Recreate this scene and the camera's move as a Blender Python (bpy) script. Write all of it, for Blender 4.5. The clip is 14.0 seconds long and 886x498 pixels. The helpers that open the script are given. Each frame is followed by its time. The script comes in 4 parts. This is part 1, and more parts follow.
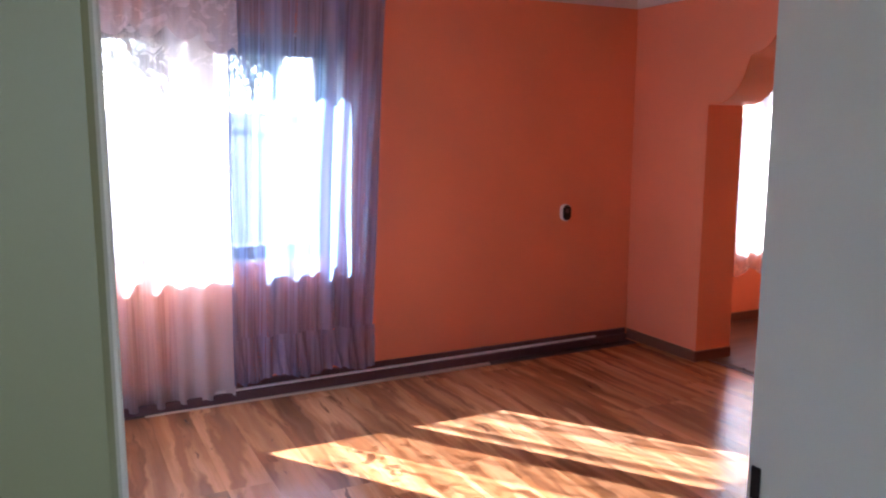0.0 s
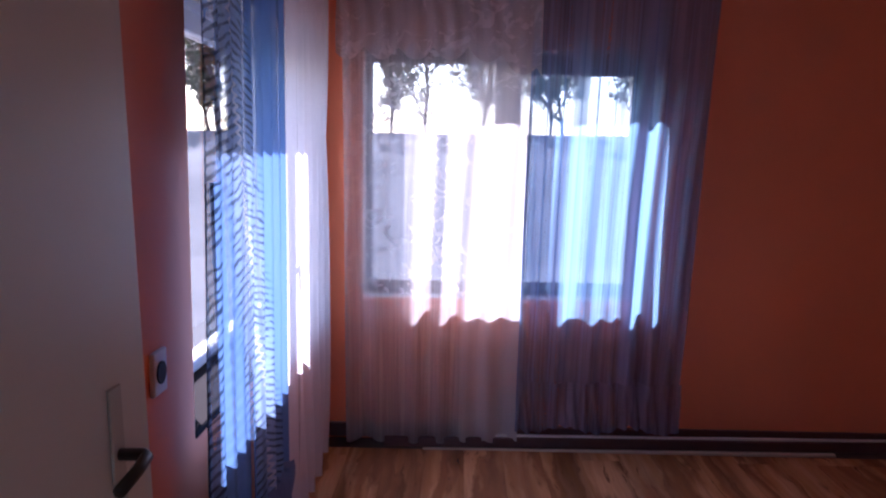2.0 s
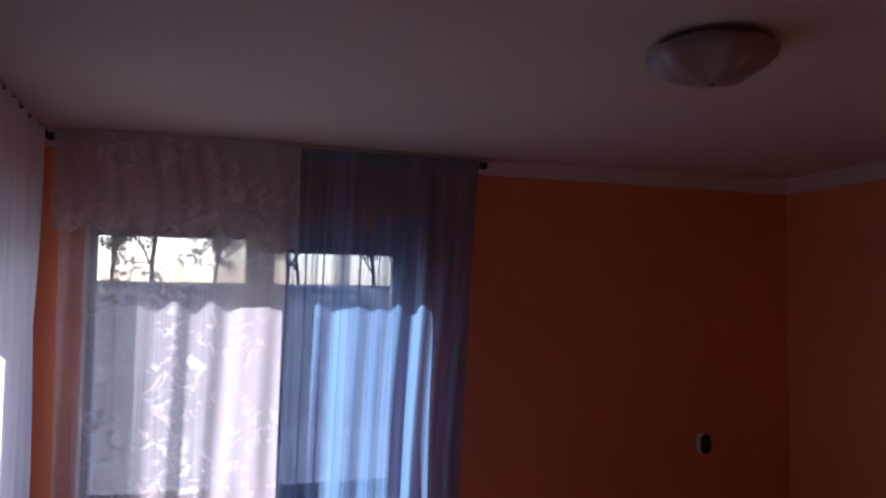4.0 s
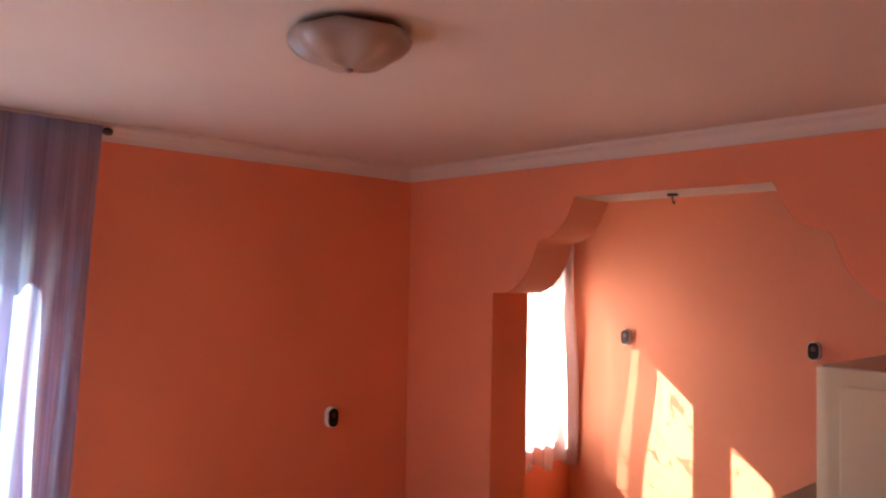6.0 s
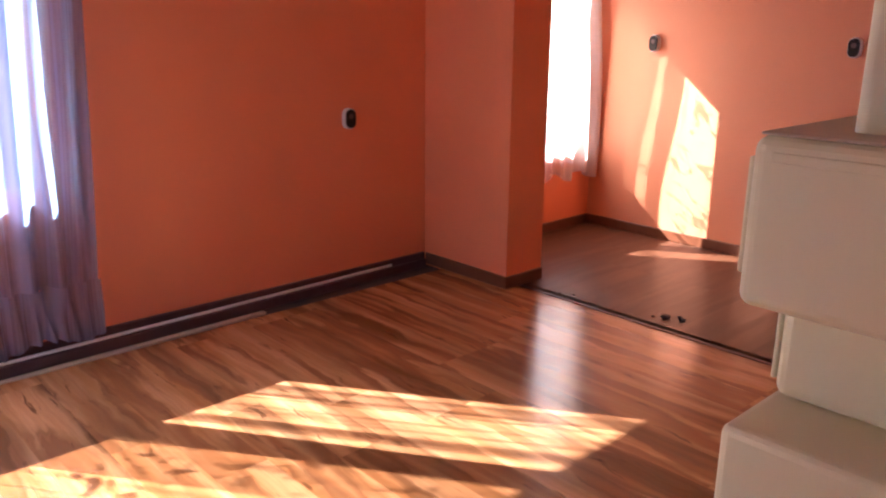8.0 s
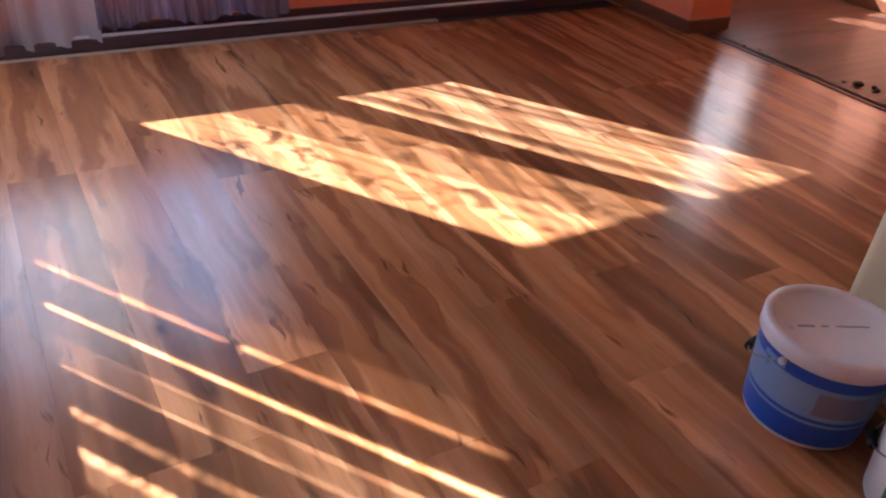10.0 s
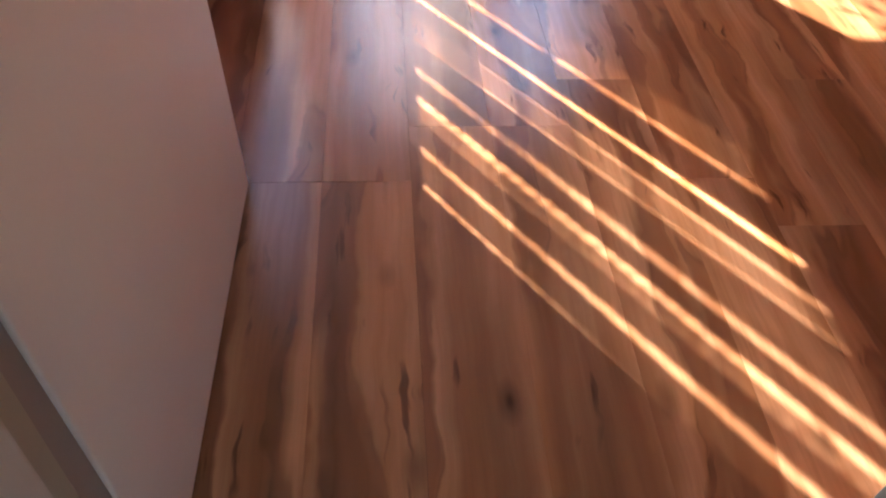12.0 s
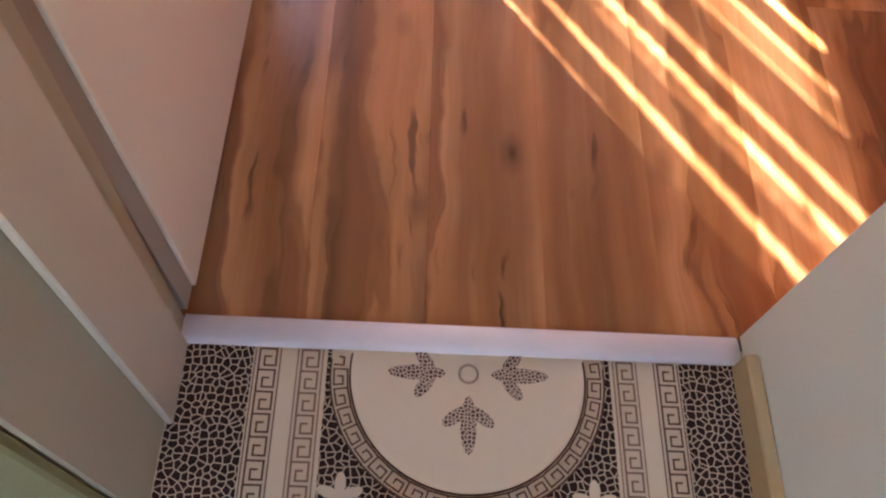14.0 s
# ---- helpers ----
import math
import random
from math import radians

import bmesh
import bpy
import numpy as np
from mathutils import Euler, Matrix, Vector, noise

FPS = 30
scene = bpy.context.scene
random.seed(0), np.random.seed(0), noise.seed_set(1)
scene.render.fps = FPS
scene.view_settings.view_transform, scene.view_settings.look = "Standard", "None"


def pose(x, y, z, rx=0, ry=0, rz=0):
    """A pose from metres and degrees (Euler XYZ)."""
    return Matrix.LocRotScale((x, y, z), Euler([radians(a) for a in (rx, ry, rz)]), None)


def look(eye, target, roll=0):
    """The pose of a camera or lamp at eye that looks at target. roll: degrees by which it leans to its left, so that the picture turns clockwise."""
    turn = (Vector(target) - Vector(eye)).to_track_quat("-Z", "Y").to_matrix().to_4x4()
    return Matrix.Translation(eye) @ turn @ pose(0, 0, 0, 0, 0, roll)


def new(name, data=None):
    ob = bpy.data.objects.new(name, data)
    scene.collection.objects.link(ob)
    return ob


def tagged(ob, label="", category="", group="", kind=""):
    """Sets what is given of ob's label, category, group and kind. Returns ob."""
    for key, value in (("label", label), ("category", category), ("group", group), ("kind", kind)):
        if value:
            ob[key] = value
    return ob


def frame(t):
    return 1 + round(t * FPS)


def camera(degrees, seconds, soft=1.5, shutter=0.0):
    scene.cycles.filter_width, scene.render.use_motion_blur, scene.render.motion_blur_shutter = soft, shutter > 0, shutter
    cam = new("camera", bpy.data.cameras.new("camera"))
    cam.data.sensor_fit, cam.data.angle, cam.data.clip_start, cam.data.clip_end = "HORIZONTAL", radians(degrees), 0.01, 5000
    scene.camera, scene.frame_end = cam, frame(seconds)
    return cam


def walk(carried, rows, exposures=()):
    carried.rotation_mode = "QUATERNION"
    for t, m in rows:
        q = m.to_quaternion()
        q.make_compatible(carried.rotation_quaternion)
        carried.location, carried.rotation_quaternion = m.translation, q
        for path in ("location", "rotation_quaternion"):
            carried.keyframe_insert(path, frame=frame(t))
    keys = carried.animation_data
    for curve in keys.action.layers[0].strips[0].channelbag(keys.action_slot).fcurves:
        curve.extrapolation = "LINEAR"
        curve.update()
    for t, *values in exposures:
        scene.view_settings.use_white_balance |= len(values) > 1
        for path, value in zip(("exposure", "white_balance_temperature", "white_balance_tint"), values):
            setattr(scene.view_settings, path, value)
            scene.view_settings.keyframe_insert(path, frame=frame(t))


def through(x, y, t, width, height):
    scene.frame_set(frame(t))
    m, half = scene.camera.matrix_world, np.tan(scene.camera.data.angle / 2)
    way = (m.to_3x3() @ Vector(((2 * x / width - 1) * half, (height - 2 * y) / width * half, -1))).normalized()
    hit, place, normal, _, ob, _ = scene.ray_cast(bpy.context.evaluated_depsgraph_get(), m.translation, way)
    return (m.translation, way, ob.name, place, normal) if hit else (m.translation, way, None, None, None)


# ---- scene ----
cam = camera(58.85, 14.0, soft=2.2)
walk(cam, [
    (0, look((-0.028, -0.774, 1.489), (0.861, 0.990, 1.188), 0.17)),
    (0.4, look((0.111, -0.638, 1.493), (0.867, 1.191, 1.208), 1.04)),
    (0.9, look((0.239, -0.524, 1.503), (0.761, 1.388, 1.237), 1.96)),
    (1.2, look((0.340, -0.495, 1.508), (0.679, 1.461, 1.264), 2.36)),
    (1.5, look((0.441, -0.455, 1.511), (0.592, 1.528, 1.297), 2.38)),
    (2, look((0.521, -0.411, 1.516), (0.479, 1.573, 1.262), 0.84)),
    (2.5, look((0.551, -0.415, 1.550), (0.490, 1.562, 1.252), -0.06)),
    (3, look((0.505, -0.340, 1.559), (0.600, 1.637, 1.278), -0.04)),
    (3.3, look((0.499, -0.284, 1.564), (0.728, 1.690, 1.334), -0.25)),
    (3.6, look((0.499, -0.179, 1.619), (0.880, 1.783, 1.524), -0.20)),
    (3.9, look((0.462, -0.060, 1.706), (1.015, 1.861, 1.768), 0.94)),
    (4.2, look((0.441, -0.020, 1.709), (1.164, 1.836, 1.889), 0.29)),
    (6.3, look((0.475, -0.003, 1.703), (1.911, 1.389, 1.729), 0.96)),
    (6.5, look((0.483, 0.028, 1.686), (1.932, 1.406, 1.643), 0.99)),
    (7.1, look((0.502, 0.044, 1.601), (1.925, 1.426, 1.341), 0.99)),
    (7.5, look((0.510, 0.042, 1.543), (1.890, 1.433, 1.143), 0.89)),
    (7.7, look((0.530, 0.043, 1.490), (1.882, 1.444, 1.032), 0.68)),
    (9.8, look((0.423, -0.001, 1.221), (1.382, 1.420, 0.191), 4.61)),
    (10, look((0.402, -0.023, 1.212), (1.302, 1.396, 0.126), 5.36)),
    (10.5, look((0.373, -0.078, 1.198), (1.099, 1.344, -0.006), 6.37)),
    (11, look((0.365, -0.173, 1.172), (0.878, 1.333, -0.041), 5.19)),
    (11.5, look((0.351, -0.302, 1.138), (0.628, 1.209, -0.143), 3.47)),
    (12, look((0.305, -0.387, 1.130), (0.455, 0.992, -0.311), 3.53)),
    (12.5, look((0.305, -0.422, 1.132), (0.381, 0.794, -0.455), 5.16)),
    (13, look((0.328, -0.456, 1.121), (0.420, 0.611, -0.569), 9.73)),
    (13.5, look((0.323, -0.489, 1.114), (0.450, 0.477, -0.633), 11.25)),
    (14, look((0.321, -0.477, 1.131), (0.433, 0.475, -0.625), 8.69)),
], exposures=[
(0.0, 3.98, 6200, 24),
(0.5, 3.75, 5500, 22),
(0.9, 3.75, 5450, 26),
(1.5, 2.92, 5800, 34),
(2.0, 2.2, 5750, 36),
(3.0, 1.3, 5750, 34),
(3.6, 1.08, 5850, 33),
(4.2, 1.4, 6150, 31),
(6.3, 4.0, 8200, 33),
(7.7, 4.02, 7500, 29),
(9.8, 3.65, 6400, 20),
(12.0, 3.74, 7500, 29),
(14.0, 4.62, 8700, 31),
])

# ---- world and sun ----
world = bpy.data.worlds.new("sky")
scene.world = world
world.use_nodes = True
wn = world.node_tree
sky = wn.nodes.new("ShaderNodeTexSky")
sky.sky_type = "NISHITA"
sky.sun_disc = False
sky.sun_elevation = radians(33)
sky.sun_rotation = radians(-35)
wn.links.new(sky.outputs[0], wn.nodes["Background"].inputs[0])
wn.nodes["Background"].inputs[1].default_value = 0.15
sun_data = bpy.data.lights.new("sun", "SUN")
sun_data.energy, sun_data.angle, sun_data.color = 4.8, radians(0.5), (1.0, 0.985, 0.96)
sun = new("sun", sun_data)
sun.matrix_world = look((-8, 15, 11), (-8 + 0.845, 15 - 1.22, 11 - 1.0))


# ---- materials ----
class Nodes:
    """A small builder for node materials."""

    def __init__(self, name):
        self.m = bpy.data.materials.new(name)
        self.m.use_nodes = True
        self.t = self.m.node_tree
        self.p = self.t.nodes["Principled BSDF"]
        self.out = self.t.nodes["Material Output"]

    def n(self, kind, **kw):
        node = self.t.nodes.new(kind)
        for key, value in kw.items():
            if key in ("operation", "blend_type", "wave_type", "bands_direction", "feature", "noise_dimensions"):
                if key == "operation":
                    node.operation = value
                elif key == "blend_type":
                    node.blend_type = value
                elif key == "wave_type":
                    node.wave_type = value
                elif key == "bands_direction":
                    node.bands_direction = value
                elif key == "feature":
                    node.feature = value
                else:
                    node.noise_dimensions = value
            else:
                node.inputs[key.replace("_", " ")].default_value = value
        return node

    def link(self, a, b):
        self.t.links.new(a, b)

    def coords(self, scale=(1, 1, 1), kind="Object", shift=None):
        tc = self.n("ShaderNodeTexCoord")
        mp = self.n("ShaderNodeMapping")
        mp.inputs["Scale"].default_value = scale
        self.link(tc.outputs[kind], mp.inputs["Vector"])
        if shift is not None:
            self.link(shift, mp.inputs["Location"])
        return mp.outputs[0]

    def noise(self, vec, scale, detail=3, rough=0.5, distortion=0.0):
        node = self.n("ShaderNodeTexNoise", Scale=scale, Detail=detail, Roughness=rough, Distortion=distortion)
        self.link(vec, node.inputs["Vector"])
        return node.outputs[0]

    def ramp(self, fac, stops, constant=False):
        node = self.n("ShaderNodeValToRGB")
        if constant:
            node.color_ramp.interpolation = "CONSTANT"
        els = node.color_ramp.elements
        rgba = [(at, (col, col, col, 1) if not isinstance(col, tuple) else (*col, 1)) for at, col in stops]
        els[0].position, els[0].color = rgba[0]
        els[1].position, els[1].color = rgba[-1]
        for at, col in rgba[1:-1]:
            els.new(at).color = col
        self.link(fac, node.inputs[0])
        return node.outputs[0]

    def mix(self, fac, a, b, blend="MIX"):
        node = self.n("ShaderNodeMixRGB", blend_type=blend)
        for sock, v in ((node.inputs[0], fac), (node.inputs[1], a), (node.inputs[2], b)):
            if isinstance(v, tuple):
                sock.default_value = (*v, 1)
            elif isinstance(v, (int, float)):
                sock.default_value = v
            else:
                self.link(v, sock)
        return node.outputs[0]

    def math(self, op, a, b=0.0):
        node = self.n("ShaderNodeMath", operation=op)
        for sock, v in ((node.inputs[0], a), (node.inputs[1], b)):
            if isinstance(v, (int, float)):
                sock.default_value = v
            else:
                self.link(v, sock)
        return node.outputs[0]

    def bump(self, height, strength, distance=0.01):
        node = self.n("ShaderNodeBump", Strength=strength, Distance=distance)
        self.link(height, node.inputs["Height"])
        self.link(node.outputs[0], self.p.inputs["Normal"])

    def set(self, **kw):
        names = {"color": "Base Color", "rough": "Roughness", "metal": "Metallic", "coat": "Coat Weight",
                 "coat_rough": "Coat Roughness", "spec": "Specular IOR Level"}
        for key, v in kw.items():
            sock = self.p.inputs[names[key]]
            if isinstance(v, tuple):
                sock.default_value = (*v, 1)
            elif isinstance(v, (int, float)):
                sock.default_value = v
            else:
                self.link(v, sock)
        return self


def painted(name, color, rough=0.6, vary=0.10, grain=60.0, bump=0.12, spec=0.4):
    k = Nodes(name)
    big = k.noise(k.coords(), 1.3, 4)
    fine = k.noise(k.coords(), grain, 3)
    dark = tuple(c * (1 - vary) for c in color)
    lite = tuple(min(1, c * (1 + vary * 0.6)) for c in color)
    c1 = k.mix(k.ramp(big, [(0.3, 0.0), (0.7, 1.0)]), dark, lite)
    k.set(color=k.mix(k.math("MULTIPLY", fine, 0.12), c1, dark), rough=rough, spec=spec)
    k.bump(fine, bump, 0.004)
    return k.m


def plain(name, color, rough=0.5, metal=0.0, spec=0.5):
    k = Nodes(name)
    n = k.noise(k.coords(), 18.0, 4)
    k.set(color=k.mix(n, tuple(c * 0.88 for c in color), color), metal=metal, spec=spec)
    k.set(rough=k.math("ADD", k.math("MULTIPLY", n, 0.12), rough - 0.06))
    return k.m


def laminate(name, light, mid, dark, along="y", rough=0.28, streak=1.0, spec=0.5):
    """Printed rustic wood planks: pale sapwood with dark heartwood patches, dark contour lines, fibres, cracks and knots,
    shifted from plank to plank."""
    k = Nodes(name)
    info = k.n("ShaderNodeObjectInfo")
    rnd = info.outputs["Random"]
    comb = k.n("ShaderNodeCombineXYZ")
    k.link(k.math("MULTIPLY", rnd, 37.0), comb.inputs[0])
    k.link(k.math("MULTIPLY", rnd, 91.0), comb.inputs[1])
    k.link(k.math("MULTIPLY", rnd, 13.0), comb.inputs[2])
    wob = k.noise(k.coords((1.0, 1.0, 1.0), "Object", comb.outputs[0]), 5.0, 3)

    def grain(stretch, scale, detail, rough_, dist):
        sc = (1.0, stretch, 1.0) if along == "y" else (stretch, 1.0, 1.0)
        sway = k.n("ShaderNodeCombineXYZ")
        k.link(k.math("MULTIPLY", wob, dist), sway.inputs[0 if along == "y" else 1])
        both = k.n("ShaderNodeVectorMath", operation="ADD")
        k.link(k.coords(sc, "Object", comb.outputs[0]), both.inputs[0])
        k.link(sway.outputs[0], both.inputs[1])
        return k.noise(both.outputs[0], scale, detail, rough_, 0.0)
    field = grain(0.105, 8.0, 2.6, 0.5, 0.075)
    tint = grain(0.07, 17.0, 2, 0.5, 0.05)
    fib = grain(0.03, 120.0, 4, 0.6, 0.03)
    half = tuple(0.5 * (m + d) for m, d in zip(mid, dark))
    base = k.mix(k.ramp(tint, [(0.34, 0.0), (0.70, 1.0)]), light, mid)
    heart = k.ramp(field, [(0.49, 0.0), (0.555, 0.85), (0.62, 0.72), (0.72, 0.2)])
    inner = k.mix(k.ramp(tint, [(0.35, 0.0), (0.65, 1.0)]), dark, half)
    c = k.mix(k.math("MULTIPLY", heart, 0.45 + 0.5 * streak), base, inner)
    low = k.ramp(field, [(0.30, 0.8), (0.40, 0.15), (0.44, 0.0)])
    c = k.mix(k.math("MULTIPLY", low, 0.7 * streak), c, half)
    comes = k.ramp(k.noise(k.coords((1.0, 1.0, 1.0), "Object", comb.outputs[0]), 6.0, 2), [(0.44, 0.0), (0.58, 1.0)])
    contour = k.ramp(field, [(0.508, 0.0), (0.518, 0.4 * streak), (0.540, 0.0)])
    c = k.mix(k.math("MULTIPLY", contour, comes), c, tuple(v * 0.30 for v in dark))
    crack = k.ramp(grain(0.10, 42.0, 2, 0.5, 0.10), [(0.62, 0.0), (0.68, 0.75 * streak)])
    spots = k.ramp(k.noise(k.coords((1.0, 0.5, 1.0) if along == "y" else (0.5, 1.0, 1.0), "Object", comb.outputs[0]), 9.0, 2), [(0.52, 0.0), (0.62, 1.0)])
    c = k.mix(k.math("MULTIPLY", crack, spots), c, tuple(v * 0.35 for v in dark))
    c = k.mix(k.ramp(fib, [(0.35, 0.28), (0.6, 0.0)]), c, half)
    vor = k.n("ShaderNodeTexVoronoi", Scale=4.4)
    ksc = (1.0, 0.45, 1.0) if along == "y" else (0.45, 1.0, 1.0)
    k.link(k.coords(ksc, "Object", comb.outputs[0]), vor.inputs["Vector"])
    knot = k.ramp(vor.outputs["Distance"], [(0.02, 0.9 * streak), (0.05, 0.45 * streak), (0.11, 0.0)])
    c = k.mix(knot, c, tuple(v * 0.45 for v in dark))
    drift = k.ramp(grain(0.05, 6.5, 2, 0.5, 0.03), [(0.36, 1.16), (0.50, 1.0), (0.62, 1.0 - 0.36 * streak)])
    tone = k.math("MULTIPLY", drift, k.math("ADD", k.math("MULTIPLY", rnd, 0.12), 0.95))
    hsv = k.n("ShaderNodeHueSaturation")
    k.link(c, hsv.inputs["Color"])
    k.link(tone, hsv.inputs["Value"])
    k.set(color=hsv.outputs[0], spec=spec)
    k.set(rough=k.math("ADD", k.math("MULTIPLY", tint, 0.14), rough - 0.07))
    k.bump(fib, 0.04, 0.002)
    return k.m


def sheer(name, color, open_stops, stripe=None, lace=0.0, lace_scale=14.0, back=0.5, vary=0.12, pucker=0.0, through=None, lit=None, lace_from=None, high=None, fold_shade=0.0):
    """Thin curtain cloth: an open weave (see-through), the rest scatters light through and back.
    open_stops: share of openness over the cloth's width, u in metres."""
    k = Nodes(name)
    uv = k.n("ShaderNodeUVMap")
    sep = k.n("ShaderNodeSeparateXYZ")
    k.link(uv.outputs[0], sep.inputs[0])
    opening = k.ramp(k.math("DIVIDE", sep.outputs[0], 2.0), open_stops, constant=False)
    col = k.mix(0.0, color, color)
    if stripe:
        period, width, dark = stripe
        fr = k.math("FRACT", k.math("DIVIDE", sep.outputs[0], period))
        mask = k.math("LESS_THAN", fr, width)
        col = k.mix(mask, color, dark)
        opening = k.math("MULTIPLY", opening, k.math("SUBTRACT", 1.0, k.math("MULTIPLY", mask, 0.8)))
    if lace:
        mp = k.n("ShaderNodeMapping")
        mp.inputs["Scale"].default_value = (1, 1, 1)
        k.link(uv.outputs[0], mp.inputs["Vector"])
        f = k.noise(mp.outputs[0], lace_scale, 2, 0.5, 1.6)
        ring = k.ramp(f, [(0.52, 0.0), (0.58, 1.0), (0.70, 1.0)])
        spread = k.ramp(k.noise(mp.outputs[0], 5.0, 2), [(0.45, 0.05), (0.54, 1.0)])
        mask = k.math("MULTIPLY", k.math("MULTIPLY", ring, spread), lace)
        if lace_from:
            mask = k.math("MULTIPLY", mask, k.math("GREATER_THAN", sep.outputs[1], lace_from))
            mask = k.math("MULTIPLY", mask, k.ramp(sep.outputs[0], [(0.10, 0.12), (0.16, 1.0)]))
        opening = k.math("MULTIPLY", opening, k.math("SUBTRACT", 1.0, mask))
    if high:
        share, width, level = high
        edge = k.ramp(sep.outputs[0], [(0.0, share), (width, share), (width + 0.02, 0.0)])
        opening = k.math("MAXIMUM", opening, k.math("MULTIPLY", edge, k.math("GREATER_THAN", sep.outputs[1], level)))
    if fold_shade:
        run = k.n("ShaderNodeMapping")
        run.inputs["Scale"].default_value = (34.0, 0.7, 1.0)
        k.link(uv.outputs[0], run.inputs["Vector"])
        # fold shading put into weave and colour as upright noise streaks
        fold_tone = k.ramp(k.noise(run.outputs[0], 1.0, 2.5), [(0.38, 1.0 - fold_shade), (0.50, 1.0), (0.62, 1.0 - 0.5 * fold_shade), (0.70, 1.0)])
        opening = k.math("MULTIPLY", opening, fold_tone)
        col = k.mix(k.math("MULTIPLY", k.math("SUBTRACT", 1.0, fold_tone), 0.8), col, tuple(0.55 * c for c in color))
    if pucker:
        run = k.n("ShaderNodeMapping")
        run.inputs["Scale"].default_value = (26.0, 2.6, 1.0)
        k.link(uv.outputs[0], run.inputs["Vector"])
        opening = k.math("MULTIPLY", opening, k.ramp(k.noise(run.outputs[0], 1.0, 2), [(0.40, 0.65), (0.50, 1.0)]))
        wob = k.noise(uv.outputs[0], 16.0, 2)
        # a slanting seam; the puckers run away from it on both sides like herring bones, their crease shade drawn in
        # colour
        seam = k.math("ADD", k.math("MULTIPLY", sep.outputs[1], -0.27), 0.735)
        off = k.math("SUBTRACT", sep.outputs[0], seam)
        wide = k.math("ABSOLUTE", off)
        ph = k.math("ADD", k.math("MULTIPLY", k.math("ADD", sep.outputs[1], k.math("MULTIPLY", wide, 0.42)), 2 * math.pi / 0.027), k.math("MULTIPLY", wob, 8.0))
        patch = k.ramp(k.noise(uv.outputs[0], 20.0, 2), [(0.36, 0.15), (0.46, 1.0)])
        reach = k.ramp(wide, [(0.0, 1.0), (0.15, 1.0), (0.21, 0.0)])
        hem = k.ramp(sep.outputs[0], [(0.0, 1.0), (0.10, 1.0), (0.13, 0.0)])
        reach = k.math("MAXIMUM", reach, hem)
        mask = k.math("MULTIPLY", k.ramp(k.math("SINE", ph), [(0.0, 0.0), (0.7, 1.0)]), k.math("MULTIPLY", k.math("MULTIPLY", patch, reach), pucker))
        opening = k.math("MULTIPLY", opening, k.math("SUBTRACT", 1.0, mask))
        # crease shade of the puckers, mixed into the cloth colour
        col = k.mix(k.math("MINIMUM", k.math("MULTIPLY", mask, 1.5), 0.9), col, tuple(0.14 * c for c in color))
        pale = k.math("MULTIPLY", k.ramp(wide, [(0.0, 1.0), (0.10, 0.7), (0.19, 0.0)]), k.math("SUBTRACT", 1.0, mask))
        col = k.mix(k.math("MULTIPLY", pale, 0.6), col, (0.44, 0.58, 0.80))
        zig = k.math("MULTIPLY", k.math("SINE", k.math("MULTIPLY", sep.outputs[1], 2 * math.pi / 0.030)), 0.012)
        stitch = k.math("LESS_THAN", k.math("ABSOLUTE", k.math("SUBTRACT", off, zig)), 0.010)
        col = k.mix(k.math("MULTIPLY", stitch, 0.7), col, (0.66, 0.72, 0.82))
        col = k.mix(k.ramp(sep.outputs[0], [(0.0, 0.9), (0.018, 0.9), (0.024, 0.0)]), col, (0.02, 0.025, 0.05))
    weave = k.noise(uv.outputs[0], 120.0, 2)
    opening = k.math("MULTIPLY", opening, k.math("ADD", k.math("MULTIPLY", weave, vary * 2), 1 - vary))
    tr = k.n("ShaderNodeBsdfTransparent")
    tr.inputs[0].default_value = (*(through or [0.45 + 0.55 * c for c in color]), 1)
    tl = k.n("ShaderNodeBsdfTranslucent")
    df = k.n("ShaderNodeBsdfDiffuse")
    k.link(k.mix(1.0, col, lit, "MULTIPLY") if lit else col, tl.inputs[0])
    k.link(col, df.inputs[0])
    cloth = k.n("ShaderNodeMixShader")
    cloth.inputs[0].default_value = back
    k.link(tl.outputs[0], cloth.inputs[1])
    k.link(df.outputs[0], cloth.inputs[2])
    final = k.n("ShaderNodeMixShader")
    k.link(opening, final.inputs[0])
    k.link(cloth.outputs[0], final.inputs[1])
    k.link(tr.outputs[0], final.inputs[2])
    k.link(final.outputs[0], k.out.inputs["Surface"])
    k.t.nodes.remove(k.p)
    return k.m


def glass_material(name):
    k = Nodes(name)
    tr = k.n("ShaderNodeBsdfTransparent")
    tr.inputs[0].default_value = (0.93, 0.95, 0.95, 1)
    gl = k.n("ShaderNodeBsdfGlossy", Roughness=0.02)
    lw = k.n("ShaderNodeLayerWeight", Blend=0.5)
    gloss = k.math("MINIMUM", k.math("ADD", k.math("MULTIPLY", k.math("POWER", lw.outputs["Facing"], 5.0), 0.8), 0.05), 0.5)
    mx = k.n("ShaderNodeMixShader")
    k.link(gloss, mx.inputs[0])
    k.link(tr.outputs[0], mx.inputs[1])
    k.link(gl.outputs[0], mx.inputs[2])
    k.link(mx.outputs[0], k.out.inputs["Surface"])
    k.t.nodes.remove(k.p)
    return k.m


